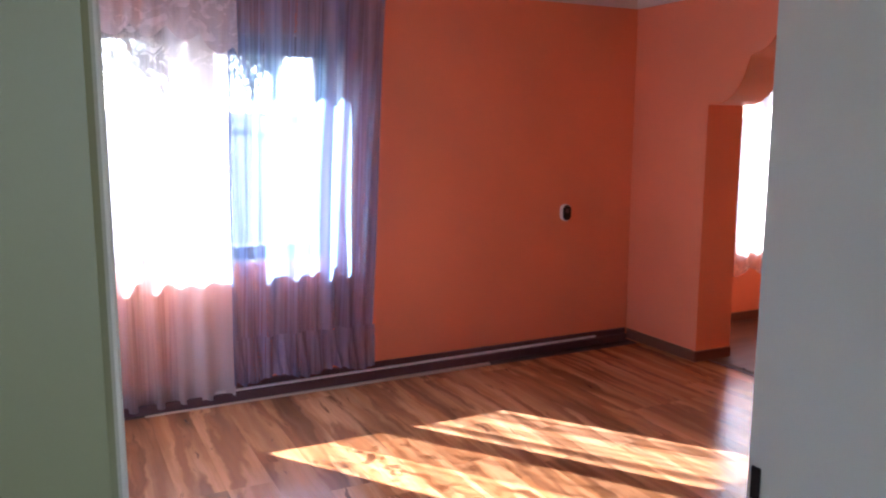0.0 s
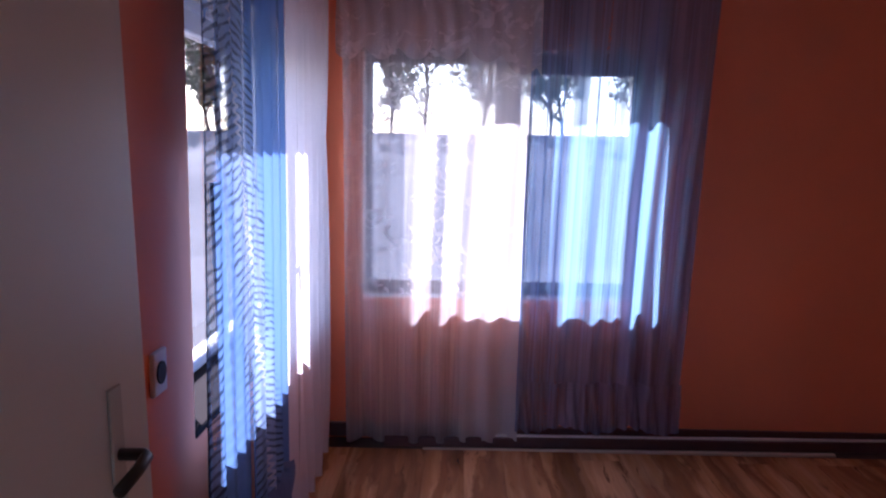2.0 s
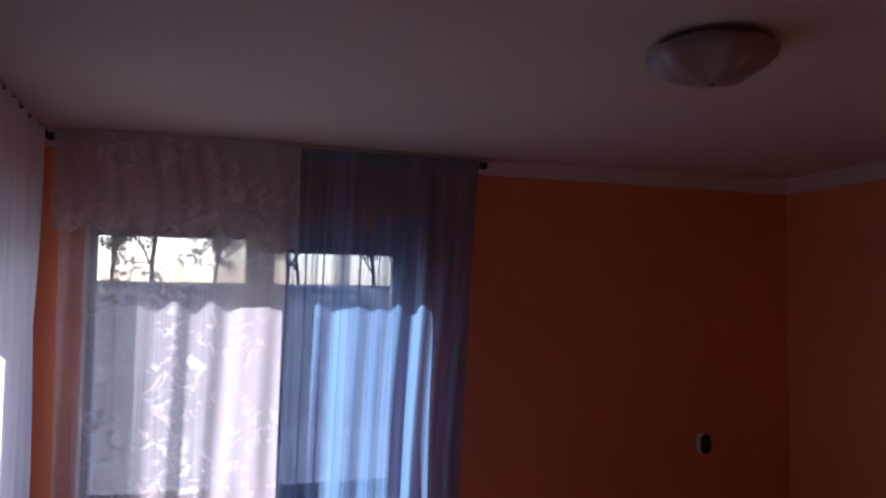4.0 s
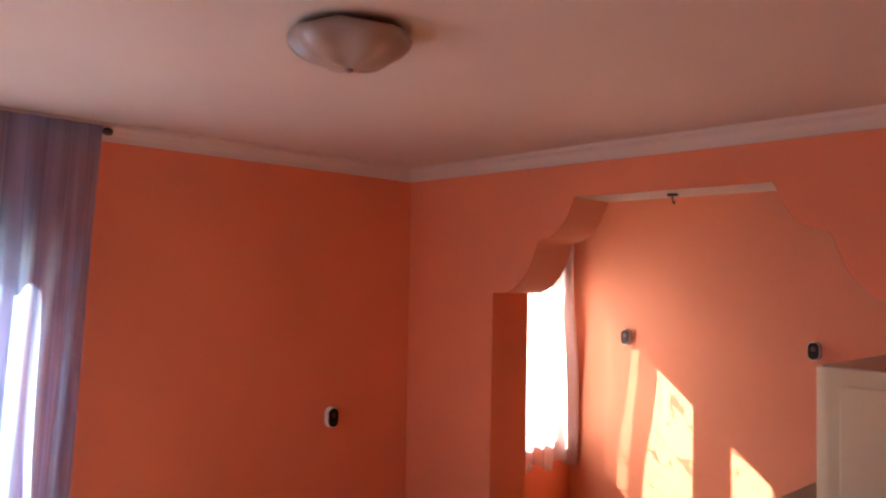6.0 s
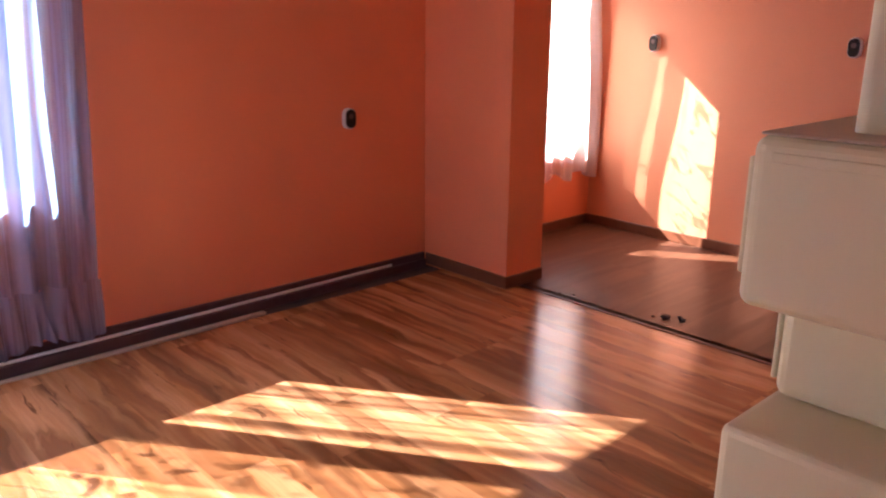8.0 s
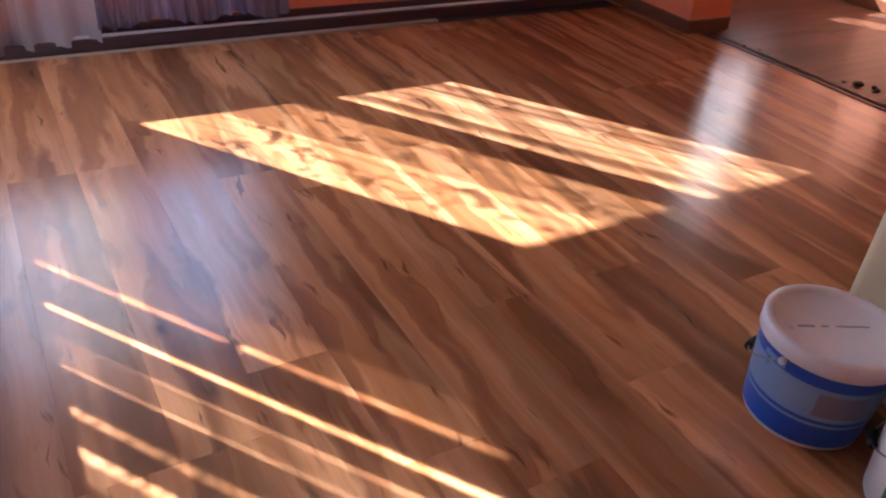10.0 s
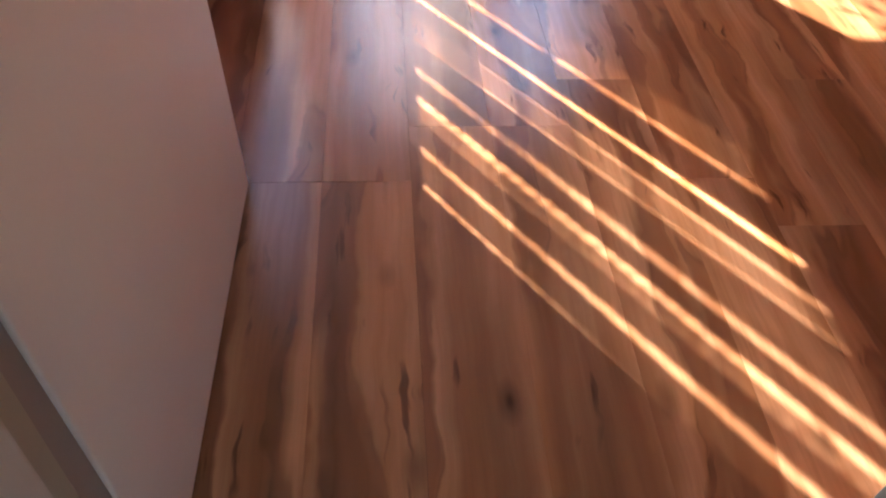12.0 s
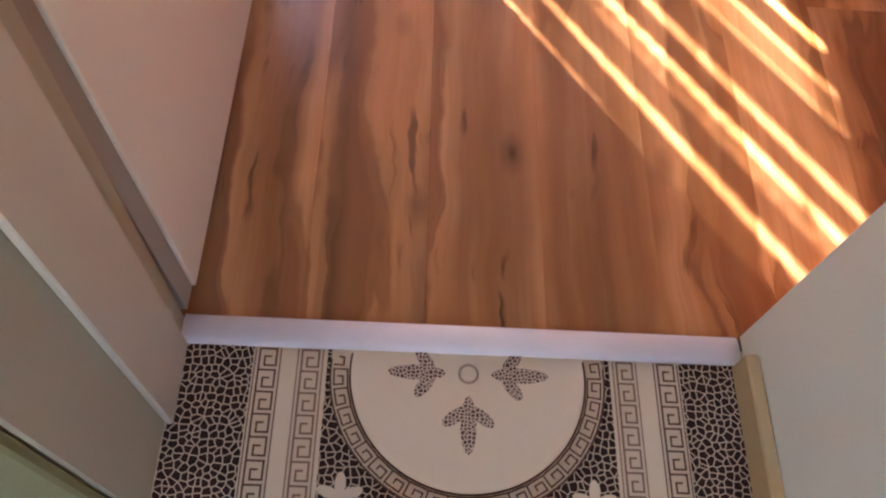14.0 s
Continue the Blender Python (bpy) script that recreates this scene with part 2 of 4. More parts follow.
def mosaic_material(name, scale, dark, lite, joint, grout):
    """A printed crackle mosaic: uneven dark chips in a pale joint."""
    k = Nodes(name)
    co = k.coords((1, 1, 1))
    edge = k.n("ShaderNodeTexVoronoi", feature="DISTANCE_TO_EDGE", Scale=scale, Randomness=0.85)
    cell = k.n("ShaderNodeTexVoronoi", Scale=scale, Randomness=0.85)
    edge.voronoi_dimensions = cell.voronoi_dimensions = "2D"
    k.link(co, edge.inputs["Vector"])
    k.link(co, cell.inputs["Vector"])
    tone = k.mix(cell.outputs["Color"], dark, lite)
    line = k.ramp(edge.outputs["Distance"], [(joint, 1.0), (joint + 0.035, 0.0)])
    k.set(color=k.mix(line, tone, grout), rough=0.5, spec=0.25)
    k.bump(edge.outputs["Distance"], 0.1, 0.001)
    return k.m


ORANGE = painted("orange wall paint", (0.86, 0.260, 0.122), rough=0.62, vary=0.08)
PEACH = painted("pale peach wall paint", (0.70, 0.28, 0.155), rough=0.62, vary=0.06)
ARCHPAINT = painted("dusty peach lining paint", (0.84, 0.40, 0.26), rough=0.6, vary=0.06)
CEIL = painted("white ceiling paint", (0.68, 0.585, 0.49), rough=0.8, vary=0.05)
CREAM = painted("greenish white gloss paint", (0.74, 0.79, 0.70), rough=0.42, vary=0.05, bump=0.06)
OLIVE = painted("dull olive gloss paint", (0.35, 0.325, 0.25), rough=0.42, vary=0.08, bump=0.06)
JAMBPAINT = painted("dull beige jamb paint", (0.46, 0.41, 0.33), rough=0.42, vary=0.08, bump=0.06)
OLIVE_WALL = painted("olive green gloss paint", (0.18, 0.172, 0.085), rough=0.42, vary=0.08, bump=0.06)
DOORPAINT = painted("off-white door paint", (0.64, 0.575, 0.485), rough=0.38, vary=0.06, grain=90, bump=0.05)
STOVEPAINT = painted("ivory plaster paint", (0.58, 0.505, 0.33), rough=0.5, vary=0.06, bump=0.08)
STOVETOP = painted("dusty beige board", (0.44, 0.34, 0.26), rough=0.6, vary=0.15)
PLANK = laminate("walnut laminate", (0.61, 0.297, 0.138), (0.44, 0.180, 0.066), (0.150, 0.049, 0.018), rough=0.205, spec=0.5)
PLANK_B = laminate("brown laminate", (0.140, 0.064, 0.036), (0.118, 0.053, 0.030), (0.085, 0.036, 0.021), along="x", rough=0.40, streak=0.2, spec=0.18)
SKIRT = plain("brown skirting", (0.16, 0.06, 0.03), 0.4)
SKIRT_DARK = plain("dark stained board", (0.10, 0.045, 0.042), 0.45)
UNDERLAY = plain("pale underlay", (0.50, 0.40, 0.30), 0.8)
SUBFLOOR = plain("raw subfloor", (0.06, 0.04, 0.035), 0.9)
WHITEPL = plain("white plastic", (0.78, 0.77, 0.74), 0.35)
BLACKPL = plain("black plastic", (0.018, 0.012, 0.010), 0.6, spec=0.2)
FRAME = plain("dark window frame", (0.085, 0.075, 0.075), 0.4)
# sill colour taken down to near black to stand in for the shade on it
DARKSILL = painted("dark sill, shade in colour", (0.022, 0.018, 0.018), rough=0.95, vary=0.2, spec=0.05)
SILL = plain("white sill", (0.75, 0.74, 0.72), 0.4)
METAL = plain("worn nickel", (0.35, 0.33, 0.31), 0.32, 1.0)
DARKMETAL = plain("dark bronze", (0.06, 0.045, 0.035), 0.4, 0.6)
ALU = plain("lilac white threshold", (0.80, 0.78, 0.83), 0.3)
TAN = plain("unpainted wood edge", (0.50, 0.37, 0.20), 0.6)
# grey that stands in for the shade between door leaf and jamb
GREYGAP = plain("grey gap shade", (0.30, 0.27, 0.24), 0.6)
VINYL = painted("cream vinyl", (0.66, 0.57, 0.44), rough=0.35, vary=0.05, grain=40, bump=0.03)
VINYL_BAND = plain("sand vinyl print", (0.64, 0.53, 0.40), 0.35)
VINYL_DARK = plain("brown vinyl print", (0.085, 0.036, 0.024), 0.35)
VINYL_GREY = plain("faded brown vinyl print", (0.20, 0.125, 0.09), 0.35)
MOSAIC = mosaic_material("mosaic vinyl", 90.0, (0.012, 0.004, 0.003), (0.032, 0.011, 0.008), 0.058, (0.56, 0.47, 0.37))
FLOWER_PRINT = mosaic_material("flower vinyl print", 175.0, (0.045, 0.016, 0.012), (0.14, 0.065, 0.05), 0.13, (0.56, 0.47, 0.38))
GLASS = glass_material("window glass")
LAMPGLASS = painted("frosted lamp glass", (0.36, 0.30, 0.25), rough=0.3, vary=0.12, grain=25)
BLUE_LABEL = plain("blue label", (0.01, 0.09, 0.48), 0.3)
LIGHT_LABEL = plain("pale blue label", (0.22, 0.37, 0.60), 0.3)
GREY_LABEL = plain("grey label print", (0.20, 0.22, 0.30), 0.3)
GREEN_LABEL = plain("green label print", (0.06, 0.22, 0.05), 0.35)
VIOLET = plain("violet print", (0.06, 0.03, 0.22), 0.35)
BUCKET = plain("white bucket plastic", (0.76, 0.74, 0.74), 0.3)
DEBRIS = plain("dark crumbs", (0.03, 0.015, 0.01), 0.8)
YARD = painted("dark grey concrete yard", (0.095, 0.095, 0.097), rough=0.95, vary=0.2, grain=5)
BARK = painted("tree bark", (0.10, 0.075, 0.055), rough=0.9, vary=0.3, grain=20)
LEAF = plain("small leaves", (0.07, 0.09, 0.03), 0.6)

WHITE_CLOTH = sheer("white sheer cloth", (0.74, 0.715, 0.725), [(0.0, 0.56), (0.12, 0.60), (0.2, 0.66), (0.26, 0.60), (0.31, 0.63), (0.325, 0.22), (0.5, 0.25)],
                    lace=0.84, lace_scale=12.0, lace_from=0.78, back=0.56, through=(0.90, 0.95, 1.0), fold_shade=0.38)
SWAG_CLOTH = sheer("white swag cloth", (0.80, 0.72, 0.72), [(0.0, 0.42), (1.0, 0.42)], lace=0.5, lace_scale=14.0, back=0.5, fold_shade=0.2)
BLUE_CLOTH = sheer("lilac blue striped sheer cloth", (0.52, 0.40, 0.55),
                   [(0.0, 0.60), (0.112, 0.62), (0.118, 0.16), (0.145, 0.16), (0.150, 0.62), (0.265, 0.60), (0.28, 0.24), (0.325, 0.24), (0.335, 0.52), (0.5, 0.52)],
                   stripe=(0.085, 0.10, (0.34, 0.27, 0.42)), back=0.46, through=(0.72, 0.83, 1.0), lit=(0.40, 1.05, 1.18), fold_shade=0.6)
BLUE_GATHERED = sheer("gathered blue sheer cloth", (0.15, 0.30, 0.62),
                      [(0.0, 0.025), (0.0125, 0.025), (0.014, 0.66), (0.028, 0.66), (0.0295, 0.025), (0.0865, 0.025), (0.088, 0.46), (0.097, 0.46), (0.0985, 0.025), (0.1485, 0.025),
                       (0.150, 0.11), (0.187, 0.12), (0.1915, 0.72), (0.199, 0.72), (0.2015, 0.025), (0.2525, 0.025), (0.254, 0.46), (0.261, 0.46), (0.2625, 0.025), (0.3455, 0.025),
                       (0.347, 0.66), (0.356, 0.66), (0.358, 0.09), (0.3925, 0.09), (0.3935, 0.5), (0.399, 0.5), (0.4005, 0.025), (0.5, 0.025)],
                      back=0.64, pucker=0.62, through=(0.78, 0.88, 1.0), high=(0.72, 0.085, 1.42))
BLUE_FRILL = sheer("blue frill cloth", (0.24, 0.30, 0.52), [(0.0, 0.12), (1.0, 0.12)], back=0.6, fold_shade=0.5)
LACE_CLOTH = sheer("white lace cloth", (0.84, 0.82, 0.86), [(0.0, 0.03), (0.085, 0.03), (0.087, 0.5), (0.0925, 0.5), (0.0945, 0.03), (0.6, 0.03)], lace=0.4, back=0.45)
NET_CLOTH = sheer("white embroidered net", (0.66, 0.63, 0.63), [(0.0, 0.56), (0.420, 0.56), (0.425, 0.05), (0.466, 0.05), (0.470, 0.24), (0.484, 0.24), (0.490, 0.05), (1.0, 0.05)], lace=0.6, lace_scale=11.0, back=0.35, fold_shade=0.25)


# ---- building helpers ----
def part(name, bm, material, parent=None, label=""):
    """Links a bmesh as one mesh object under a thing."""
    me = bpy.data.meshes.new(name)
    bm.to_mesh(me)
    bm.free()
    me.materials.append(material)
    ob = new(name, me)
    if parent is not None:
        ob.parent = parent
    if label:
        ob["label"] = label
    return ob


def smooth(ob):
    for poly in ob.data.polygons:
        poly.use_smooth = True
    return ob


def thing(name, at=(0, 0, 0), rz=0.0):
    ob = new(name)
    ob.empty_display_size = 0.05
    ob.matrix_basis = pose(*at, 0, 0, rz)
    return ob


def box(x0, x1, y0, y1, z0, z1, bevel=0.0, seg=1, bm=None):
    own = bm is None
    b = bmesh.new()
    bmesh.ops.create_cube(b, size=1.0)
    bmesh.ops.transform(b, matrix=Matrix.Translation(((x0 + x1) / 2, (y0 + y1) / 2, (z0 + z1) / 2)) @ Matrix.Diagonal((x1 - x0, y1 - y0, z1 - z0, 1)), verts=b.verts)
    if bevel:
        bmesh.ops.bevel(b, geom=b.edges[:], offset=bevel, segments=seg, affect="EDGES", profile=0.5)
    if own:
        return b
    me = bpy.data.meshes.new("tmp")
    b.to_mesh(me)
    b.free()
    bm.from_mesh(me)
    bpy.data.meshes.remove(me)
    return bm


def lathe(profile, seg=48):
    """Turns (radius, z) pairs round the z axis; closes ends of radius 0."""
    b = bmesh.new()
    rings = []
    for r, z in profile:
        if r < 1e-6:
            rings.append([b.verts.new((0, 0, z))])
        else:
            rings.append([b.verts.new((r * math.cos(2 * math.pi * i / seg), r * math.sin(2 * math.pi * i / seg), z)) for i in range(seg)])
    for a, c in zip(rings, rings[1:]):
        for i in range(seg):
            j = (i + 1) % seg
            if len(a) == 1 and len(c) == 1:
                continue
            if len(a) == 1:
                b.faces.new((a[0], c[j], c[i]))
            elif len(c) == 1:
                b.faces.new((a[i], a[j], c[0]))
            else:
                b.faces.new((a[i], a[j], c[j], c[i]))
    return b


def tube(points, radius, seg=8, bm=None, taper=None):
    b = bm or bmesh.new()
    pts = [Vector(p) for p in points]
    rings = []
    for i, p in enumerate(pts):
        d = (pts[min(i + 1, len(pts) - 1)] - pts[max(i - 1, 0)]).normalized()
        side = d.cross(Vector((0, 0, 1)))
        if side.length < 1e-3:
            side = d.cross(Vector((1, 0, 0)))
        side.normalize()
        up = side.cross(d)
        r = radius if taper is None else radius + (taper - radius) * i / (len(pts) - 1)
        rings.append([b.verts.new(p + (side * math.cos(a) + up * math.sin(a)) * r) for a in (2 * math.pi * k / seg for k in range(seg))])
    for a, c in zip(rings, rings[1:]):
        for k in range(seg):
            b.faces.new((a[k], a[(k + 1) % seg], c[(k + 1) % seg], c[k]))
    b.faces.new(rings[0][::-1])
    b.faces.new(rings[-1])
    return b


def prism(outline, axis, a, c):
    """A closed outline of 2D points extruded from a to c along x ('x': points are y,z), y or z."""
    b = bmesh.new()

    def put(p, v):
        return {"x": (v, p[0], p[1]), "y": (p[0], v, p[1]), "z": (p[0], p[1], v)}[axis]
    one = [b.verts.new(put(p, a)) for p in outline]
    two = [b.verts.new(put(p, c)) for p in outline]
    n = len(outline)
    b.faces.new(one)
    b.faces.new(two[::-1])
    for i in range(n):
        b.faces.new((one[i], two[i], two[(i + 1) % n], one[(i + 1) % n]))
    bmesh.ops.recalc_face_normals(b, faces=b.faces[:])
    return b


def structure(name, bm, material, label, category):
    return tagged(part(name, bm, material), label, category, kind="structure")


# ---- sizes of the place ----
XW, XE, YN, H = -0.214, 3.66, 3.59, 2.38      # west, east and north wall faces, ceiling height
WALL = 0.30
DOOR_L, DOOR_R, DOOR_H = 0.0, 0.868, 2.04
YP, ZP, TP = 2.90, 1.644, 0.30                 # pier end, spring height of the arch, wall depth
XE2 = 5.305                                    # far wall of the second room
WN = (0.023, 1.501, 0.743, 2.007)              # window in the north wall
WW = (1.700, 3.40, 0.705, 2.007)               # window in the west wall (along y)
WB = (4.05, 5.10, 0.60, 2.007)                # window of the second room


def wall_x(name, y0, y1, x0, x1, holes, label, material=ORANGE, top=H + 0.1):
    """A wall that runs along x with rectangular openings (x0, x1, z0, z1)."""
    b = bmesh.new()
    at = x0
    for hx0, hx1, hz0, hz1 in sorted(holes):
        box(at, hx0, y0, y1, -0.1, top, bm=b)
        if hz0 > 0:
            box(hx0, hx1, y0, y1, -0.1, hz0, bm=b)
        box(hx0, hx1, y0, y1, hz1, top, bm=b)
        at = hx1
    box(at, x1, y0, y1, -0.1, top, bm=b)
    return structure(name, b, material, label, "wall")


WALL_N = 0.17                                  # the windows sit flush with the outer face here
wall_x("wall_north", YN, YN + WALL_N, XW - WALL, XE2 + WALL, [WN, WB], "orange painted plaster wall with two window openings")
b = bmesh.new()
box(XW - WALL, XW, 0.0, WW[0], -0.1, H + 0.1, bm=b)
box(XW - WALL, XW, WW[1], YN, -0.1, H + 0.1, bm=b)
box(XW - WALL, XW, WW[0], WW[1], -0.1, WW[2], bm=b)
box(XW - WALL, XW, WW[0], WW[1], WW[3], H + 0.1, bm=b)
structure("wall_west", b, ORANGE, "orange painted plaster wall with a window opening", "wall")

# south wall: orange on the room's side, greenish white in the corridor
wall_x("wall_south", -0.12, 0.0, XW - WALL, XE2 + WALL, [(DOOR_L - 0.02, DOOR_R + 0.012, 0, DOOR_H + 0.02)], "orange painted plaster wall with a doorway")
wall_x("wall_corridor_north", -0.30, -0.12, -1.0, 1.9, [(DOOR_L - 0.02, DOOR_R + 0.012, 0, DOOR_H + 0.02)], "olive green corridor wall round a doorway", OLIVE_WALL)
structure("wall_east", box(XE2, XE2 + WALL, -0.12, YN, -0.1, H + 0.1), PEACH, "pale peach painted plaster wall of the second room", "wall")


# the wall between the rooms, with its scalloped arch
def arch_outline():
    half = [(1.04, -0.05), (1.04, ZP), (0.955, 1.647), (0.90, 1.664), (0.85, 1.698), (0.805, 1.745), (0.772, 1.80), (0.748, 1.862), (0.735, 1.905),
            (0.715, 1.925), (0.66, 1.937), (0.61, 1.962), (0.57, 2.0), (0.535, 2.055), (0.508, 2.118), (0.495, 2.137)]
    mid = YP - 1.04
    return [(mid + d, z) for d, z in half] + [(mid - d, z) for d, z in reversed(half)]


arch = arch_outline()
outline = [(YN, -0.05)] + arch + [(0.0, -0.05), (0.0, H + 0.05), (YN, H + 0.05)]
structure("wall_arch", prism(outline, "x", XE, XE + TP), ORANGE, "orange partition wall with a scalloped arch opening", "wall")

# cream painted lining of the arch's underside
arc = []
for y, z in arch[1:-1]:
    d = (Vector((YP - 1.04, 1.5)) - Vector((y, z))).normalized() * 0.0025
    arc.append((y + d.x, z + d.y))
b = bmesh.new()
lo = [[b.verts.new((x, y, z)) for y, z in arc] for x in (XE + 0.003, XE + TP - 0.003)]
for i in range(len(arc) - 1):
    b.faces.new((lo[0][i], lo[0][i + 1], lo[1][i + 1], lo[1][i]))
lining = structure("trim_arch", b, CEIL, "cream soffit and dusty peach sides of the scalloped arch", "arch lining")
lining.data.materials.append(ARCHPAINT)
for poly in lining.data.polygons:
    poly.material_index = 0 if poly.center.z > 2.13 else 1
    poly.use_smooth = 1.66 < poly.center.z < 2.12

# unseen overhang, added to limit sun and sky at the north windows
structure("roof_eave", box(XW - WALL, XE2 + WALL, YN + WALL_N + 0.001, YN + 0.60, 2.21, 2.30, 0.006), SILL, "unseen white eave added to cut the sun over the north windows", "eave")
structure("ceiling", box(XW - WALL, XE2 + WALL, -0.12, YN + WALL_N, H, H + 0.1), CEIL, "plain white painted ceiling", "ceiling")


def cove(name, outline_xy, label):
    """A hollow moulding that runs along the top of the walls."""
    b = bmesh.new()
    prof = [(0.0, -0.072), (0.010, -0.070), (0.018, -0.050), (0.038, -0.026), (0.062, -0.013), (0.070, 0.003), (0.0, 0.003)]
    n = len(outline_xy)
    rings = []
    for i, (x, y) in enumerate(outline_xy):
        px, py = outline_xy[i - 1]
        nx, ny = outline_xy[(i + 1) % n]
        d1 = Vector((x - px, y - py)).normalized()
        d2 = Vector((nx - x, ny - y)).normalized()
        n1, n2 = Vector((-d1.y, d1.x)), Vector((-d2.y, d2.x))
        mit = (n1 + n2) / (1 + n1.dot(n2))
        rings.append([b.verts.new((x + mit.x * d, y + mit.y * d, H + z - 0.004)) for d, z in prof])
    for a, c in zip(rings, rings[1:] + rings[:1]):
        for k in range(len(prof) - 1):
            b.faces.new((a[k], c[k], c[k + 1], a[k + 1]))
    bmesh.ops.recalc_face_normals(b, faces=b.faces[:])
    return structure(name, b, CEIL, label, "cornice")


cove("cornice", [(XW, 0.0), (XE, 0.0), (XE, YN), (XW, YN)], "white hollow plaster cornice under the ceiling")

cove("cornice_second_room", [(XE + TP, 0.0), (XE2, 0.0), (XE2, YN), (XE + TP, YN)], "white hollow plaster cornice of the second room")

# ---- floors ----
floor_a = structure("floor", box(XW - 0.1, XE + 0.11, -0.02, YN + 0.05, -0.12, -0.012), SUBFLOOR, "brown walnut laminate floor with streaky planks", "floor")
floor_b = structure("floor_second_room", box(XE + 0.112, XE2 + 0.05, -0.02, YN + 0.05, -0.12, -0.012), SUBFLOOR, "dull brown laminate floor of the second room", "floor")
corridor_floor = structure("floor_corridor", box(-1.0, 1.9, -2.6, -0.022, -0.12, 0.0), VINYL, "cream vinyl floor with a mosaic and meander print", "floor")

# ---- corridor shell behind the doorway ----
structure("wall_corridor_west", box(-1.15, -1.0, -2.75, -0.12, -0.1, H + 0.1), CREAM, "greenish white corridor wall", "wall")
structure("wall_corridor_east", box(1.9, 2.05, -2.75, -0.12, -0.1, H + 0.1), CREAM, "greenish white corridor wall", "wall")
# opening added behind the camera so that sky light reaches the corridor
wall_x("wall_corridor_south", -2.75, -2.6, -1.15, 2.05, [(-0.3, 1.2, 0.6, 2.15)], "greenish white corridor wall with an added window opening", CREAM)
structure("ceiling_corridor", box(-1.15, 2.05, -2.75, -0.12, H, H + 0.1), CEIL, "plain white corridor ceiling", "ceiling")


# ---- windows ----
def window(name, w, h, panes, label, handle_side=None, paint=None, sill=None, post=0.04, sill_depth=0.09):
    """Frame in the xz plane from (0,0) to (w,h), room side towards -y; panes: glass rectangles (x0,x1,z0,z1)."""
    paint = paint or FRAME
    top = thing(name)
    b = bmesh.new()
    fr = 0.035
    box(0, w, 0, 0.07, 0, fr, 0.004, bm=b)
    box(0, w, 0, 0.07, h - fr, h, 0.004, bm=b)
    box(0, fr, 0, 0.07, fr, h - fr, 0.004, bm=b)
    box(w - fr, w, 0, 0.07, fr, h - fr, 0.004, bm=b)
    for (a, c) in zip(panes, panes[1:]):
        box((a[1] + c[0]) / 2 - post, (a[1] + c[0]) / 2 + post, 0, 0.07, fr, h - fr, 0.004, bm=b)
    part("window_frame", b, paint, top)
    edges = [fr] + [v for a, c in zip(panes, panes[1:]) for v in ((a[1] + c[0]) / 2 - post, (a[1] + c[0]) / 2 + post)] + [w - fr]
    for i, (x0, x1, z0, z1) in enumerate(panes):
        l, r = edges[2 * i] - 0.008, edges[2 * i + 1] + 0.008
        b = bmesh.new()
        box(l, x0, -0.012, 0.05, fr - 0.008, h - fr + 0.008, 0.005, bm=b)
        box(x1, r, -0.012, 0.05, fr - 0.008, h - fr + 0.008, 0.005, bm=b)
        box(x0, x1, -0.012, 0.05, fr - 0.008, z0, 0.005, bm=b)
        box(x0, x1, -0.012, 0.05, z1, h - fr + 0.008, 0.005, bm=b)
        sash = part("sash", b, paint, top)
        pane = part("pane", box(x0 - 0.006, x1 + 0.006, 0.012, 0.018, z0 - 0.006, z1 + 0.006), GLASS, sash)
        pane.visible_shadow = False
    if handle_side is not None:
        b = box(handle_side - 0.012, handle_side + 0.012, -0.022, -0.012, 0.58, 0.65, 0.003)
        box(handle_side - 0.009, handle_side + 0.009, -0.05, -0.022, 0.625, 0.643, 0.003, bm=b)
        box(handle_side - 0.009, handle_side + 0.009, -0.06, -0.045, 0.53, 0.643, 0.004, bm=b)
        part("handle", b, BLACKPL, top, "black window handle")
    part("window_sill", box(0.0, w, -sill_depth, 0.0, -0.012, 0.012, 0.004), sill or SILL, top)
    return tagged(top, label, "window", kind="structure")


wn_w, wn_h = WN[1] - WN[0], WN[3] - WN[2]
zg0, zg1 = 0.825 - WN[2], 1.893 - WN[2]
win_n = window("window_1", wn_w, wn_h, [(0.014, 0.670, zg0, zg1 + 0.055), (0.800, 1.365, zg0, zg1)], "dark framed double casement window in the north wall")
win_n.matrix_basis = pose(WN[0], YN + 0.10, WN[2])
ww_w = WW[1] - WW[0]
win_w = window("window_2", ww_w, WW[3] - WW[2], [(0.33, 1.305, 0.06, 1.188), (1.355, ww_w - 0.06, 0.06, 1.188)], "white framed double casement window in the west wall", handle_side=1.33, paint=SILL, sill=DARKSILL, post=0.018, sill_depth=0.206)
win_w.matrix_basis = pose(XW - 0.20, WW[0], WW[2], 0, 0, 90)
wb_w = WB[1] - WB[0]
win_b = window("window_3", wb_w, WB[3] - WB[2], [(0.10, 0.315, 0.08, 1.893 - WB[2]), (0.465, wb_w - 0.07, 0.08, 1.893 - WB[2])], "dark framed casement window of the second room")
win_b.matrix_basis = pose(WB[0], YN + 0.10, WB[2])
# unseen window, added only as the corridor's light source
win_c = window("window_4", 1.5, 1.55, [(0.09, 0.70, 0.1, 1.45), (0.80, 1.41, 0.1, 1.45)], "unseen casement window added to let sky light into the corridor")
win_c.matrix_basis = pose(1.2, -2.66, 0.6, 0, 0, 180)
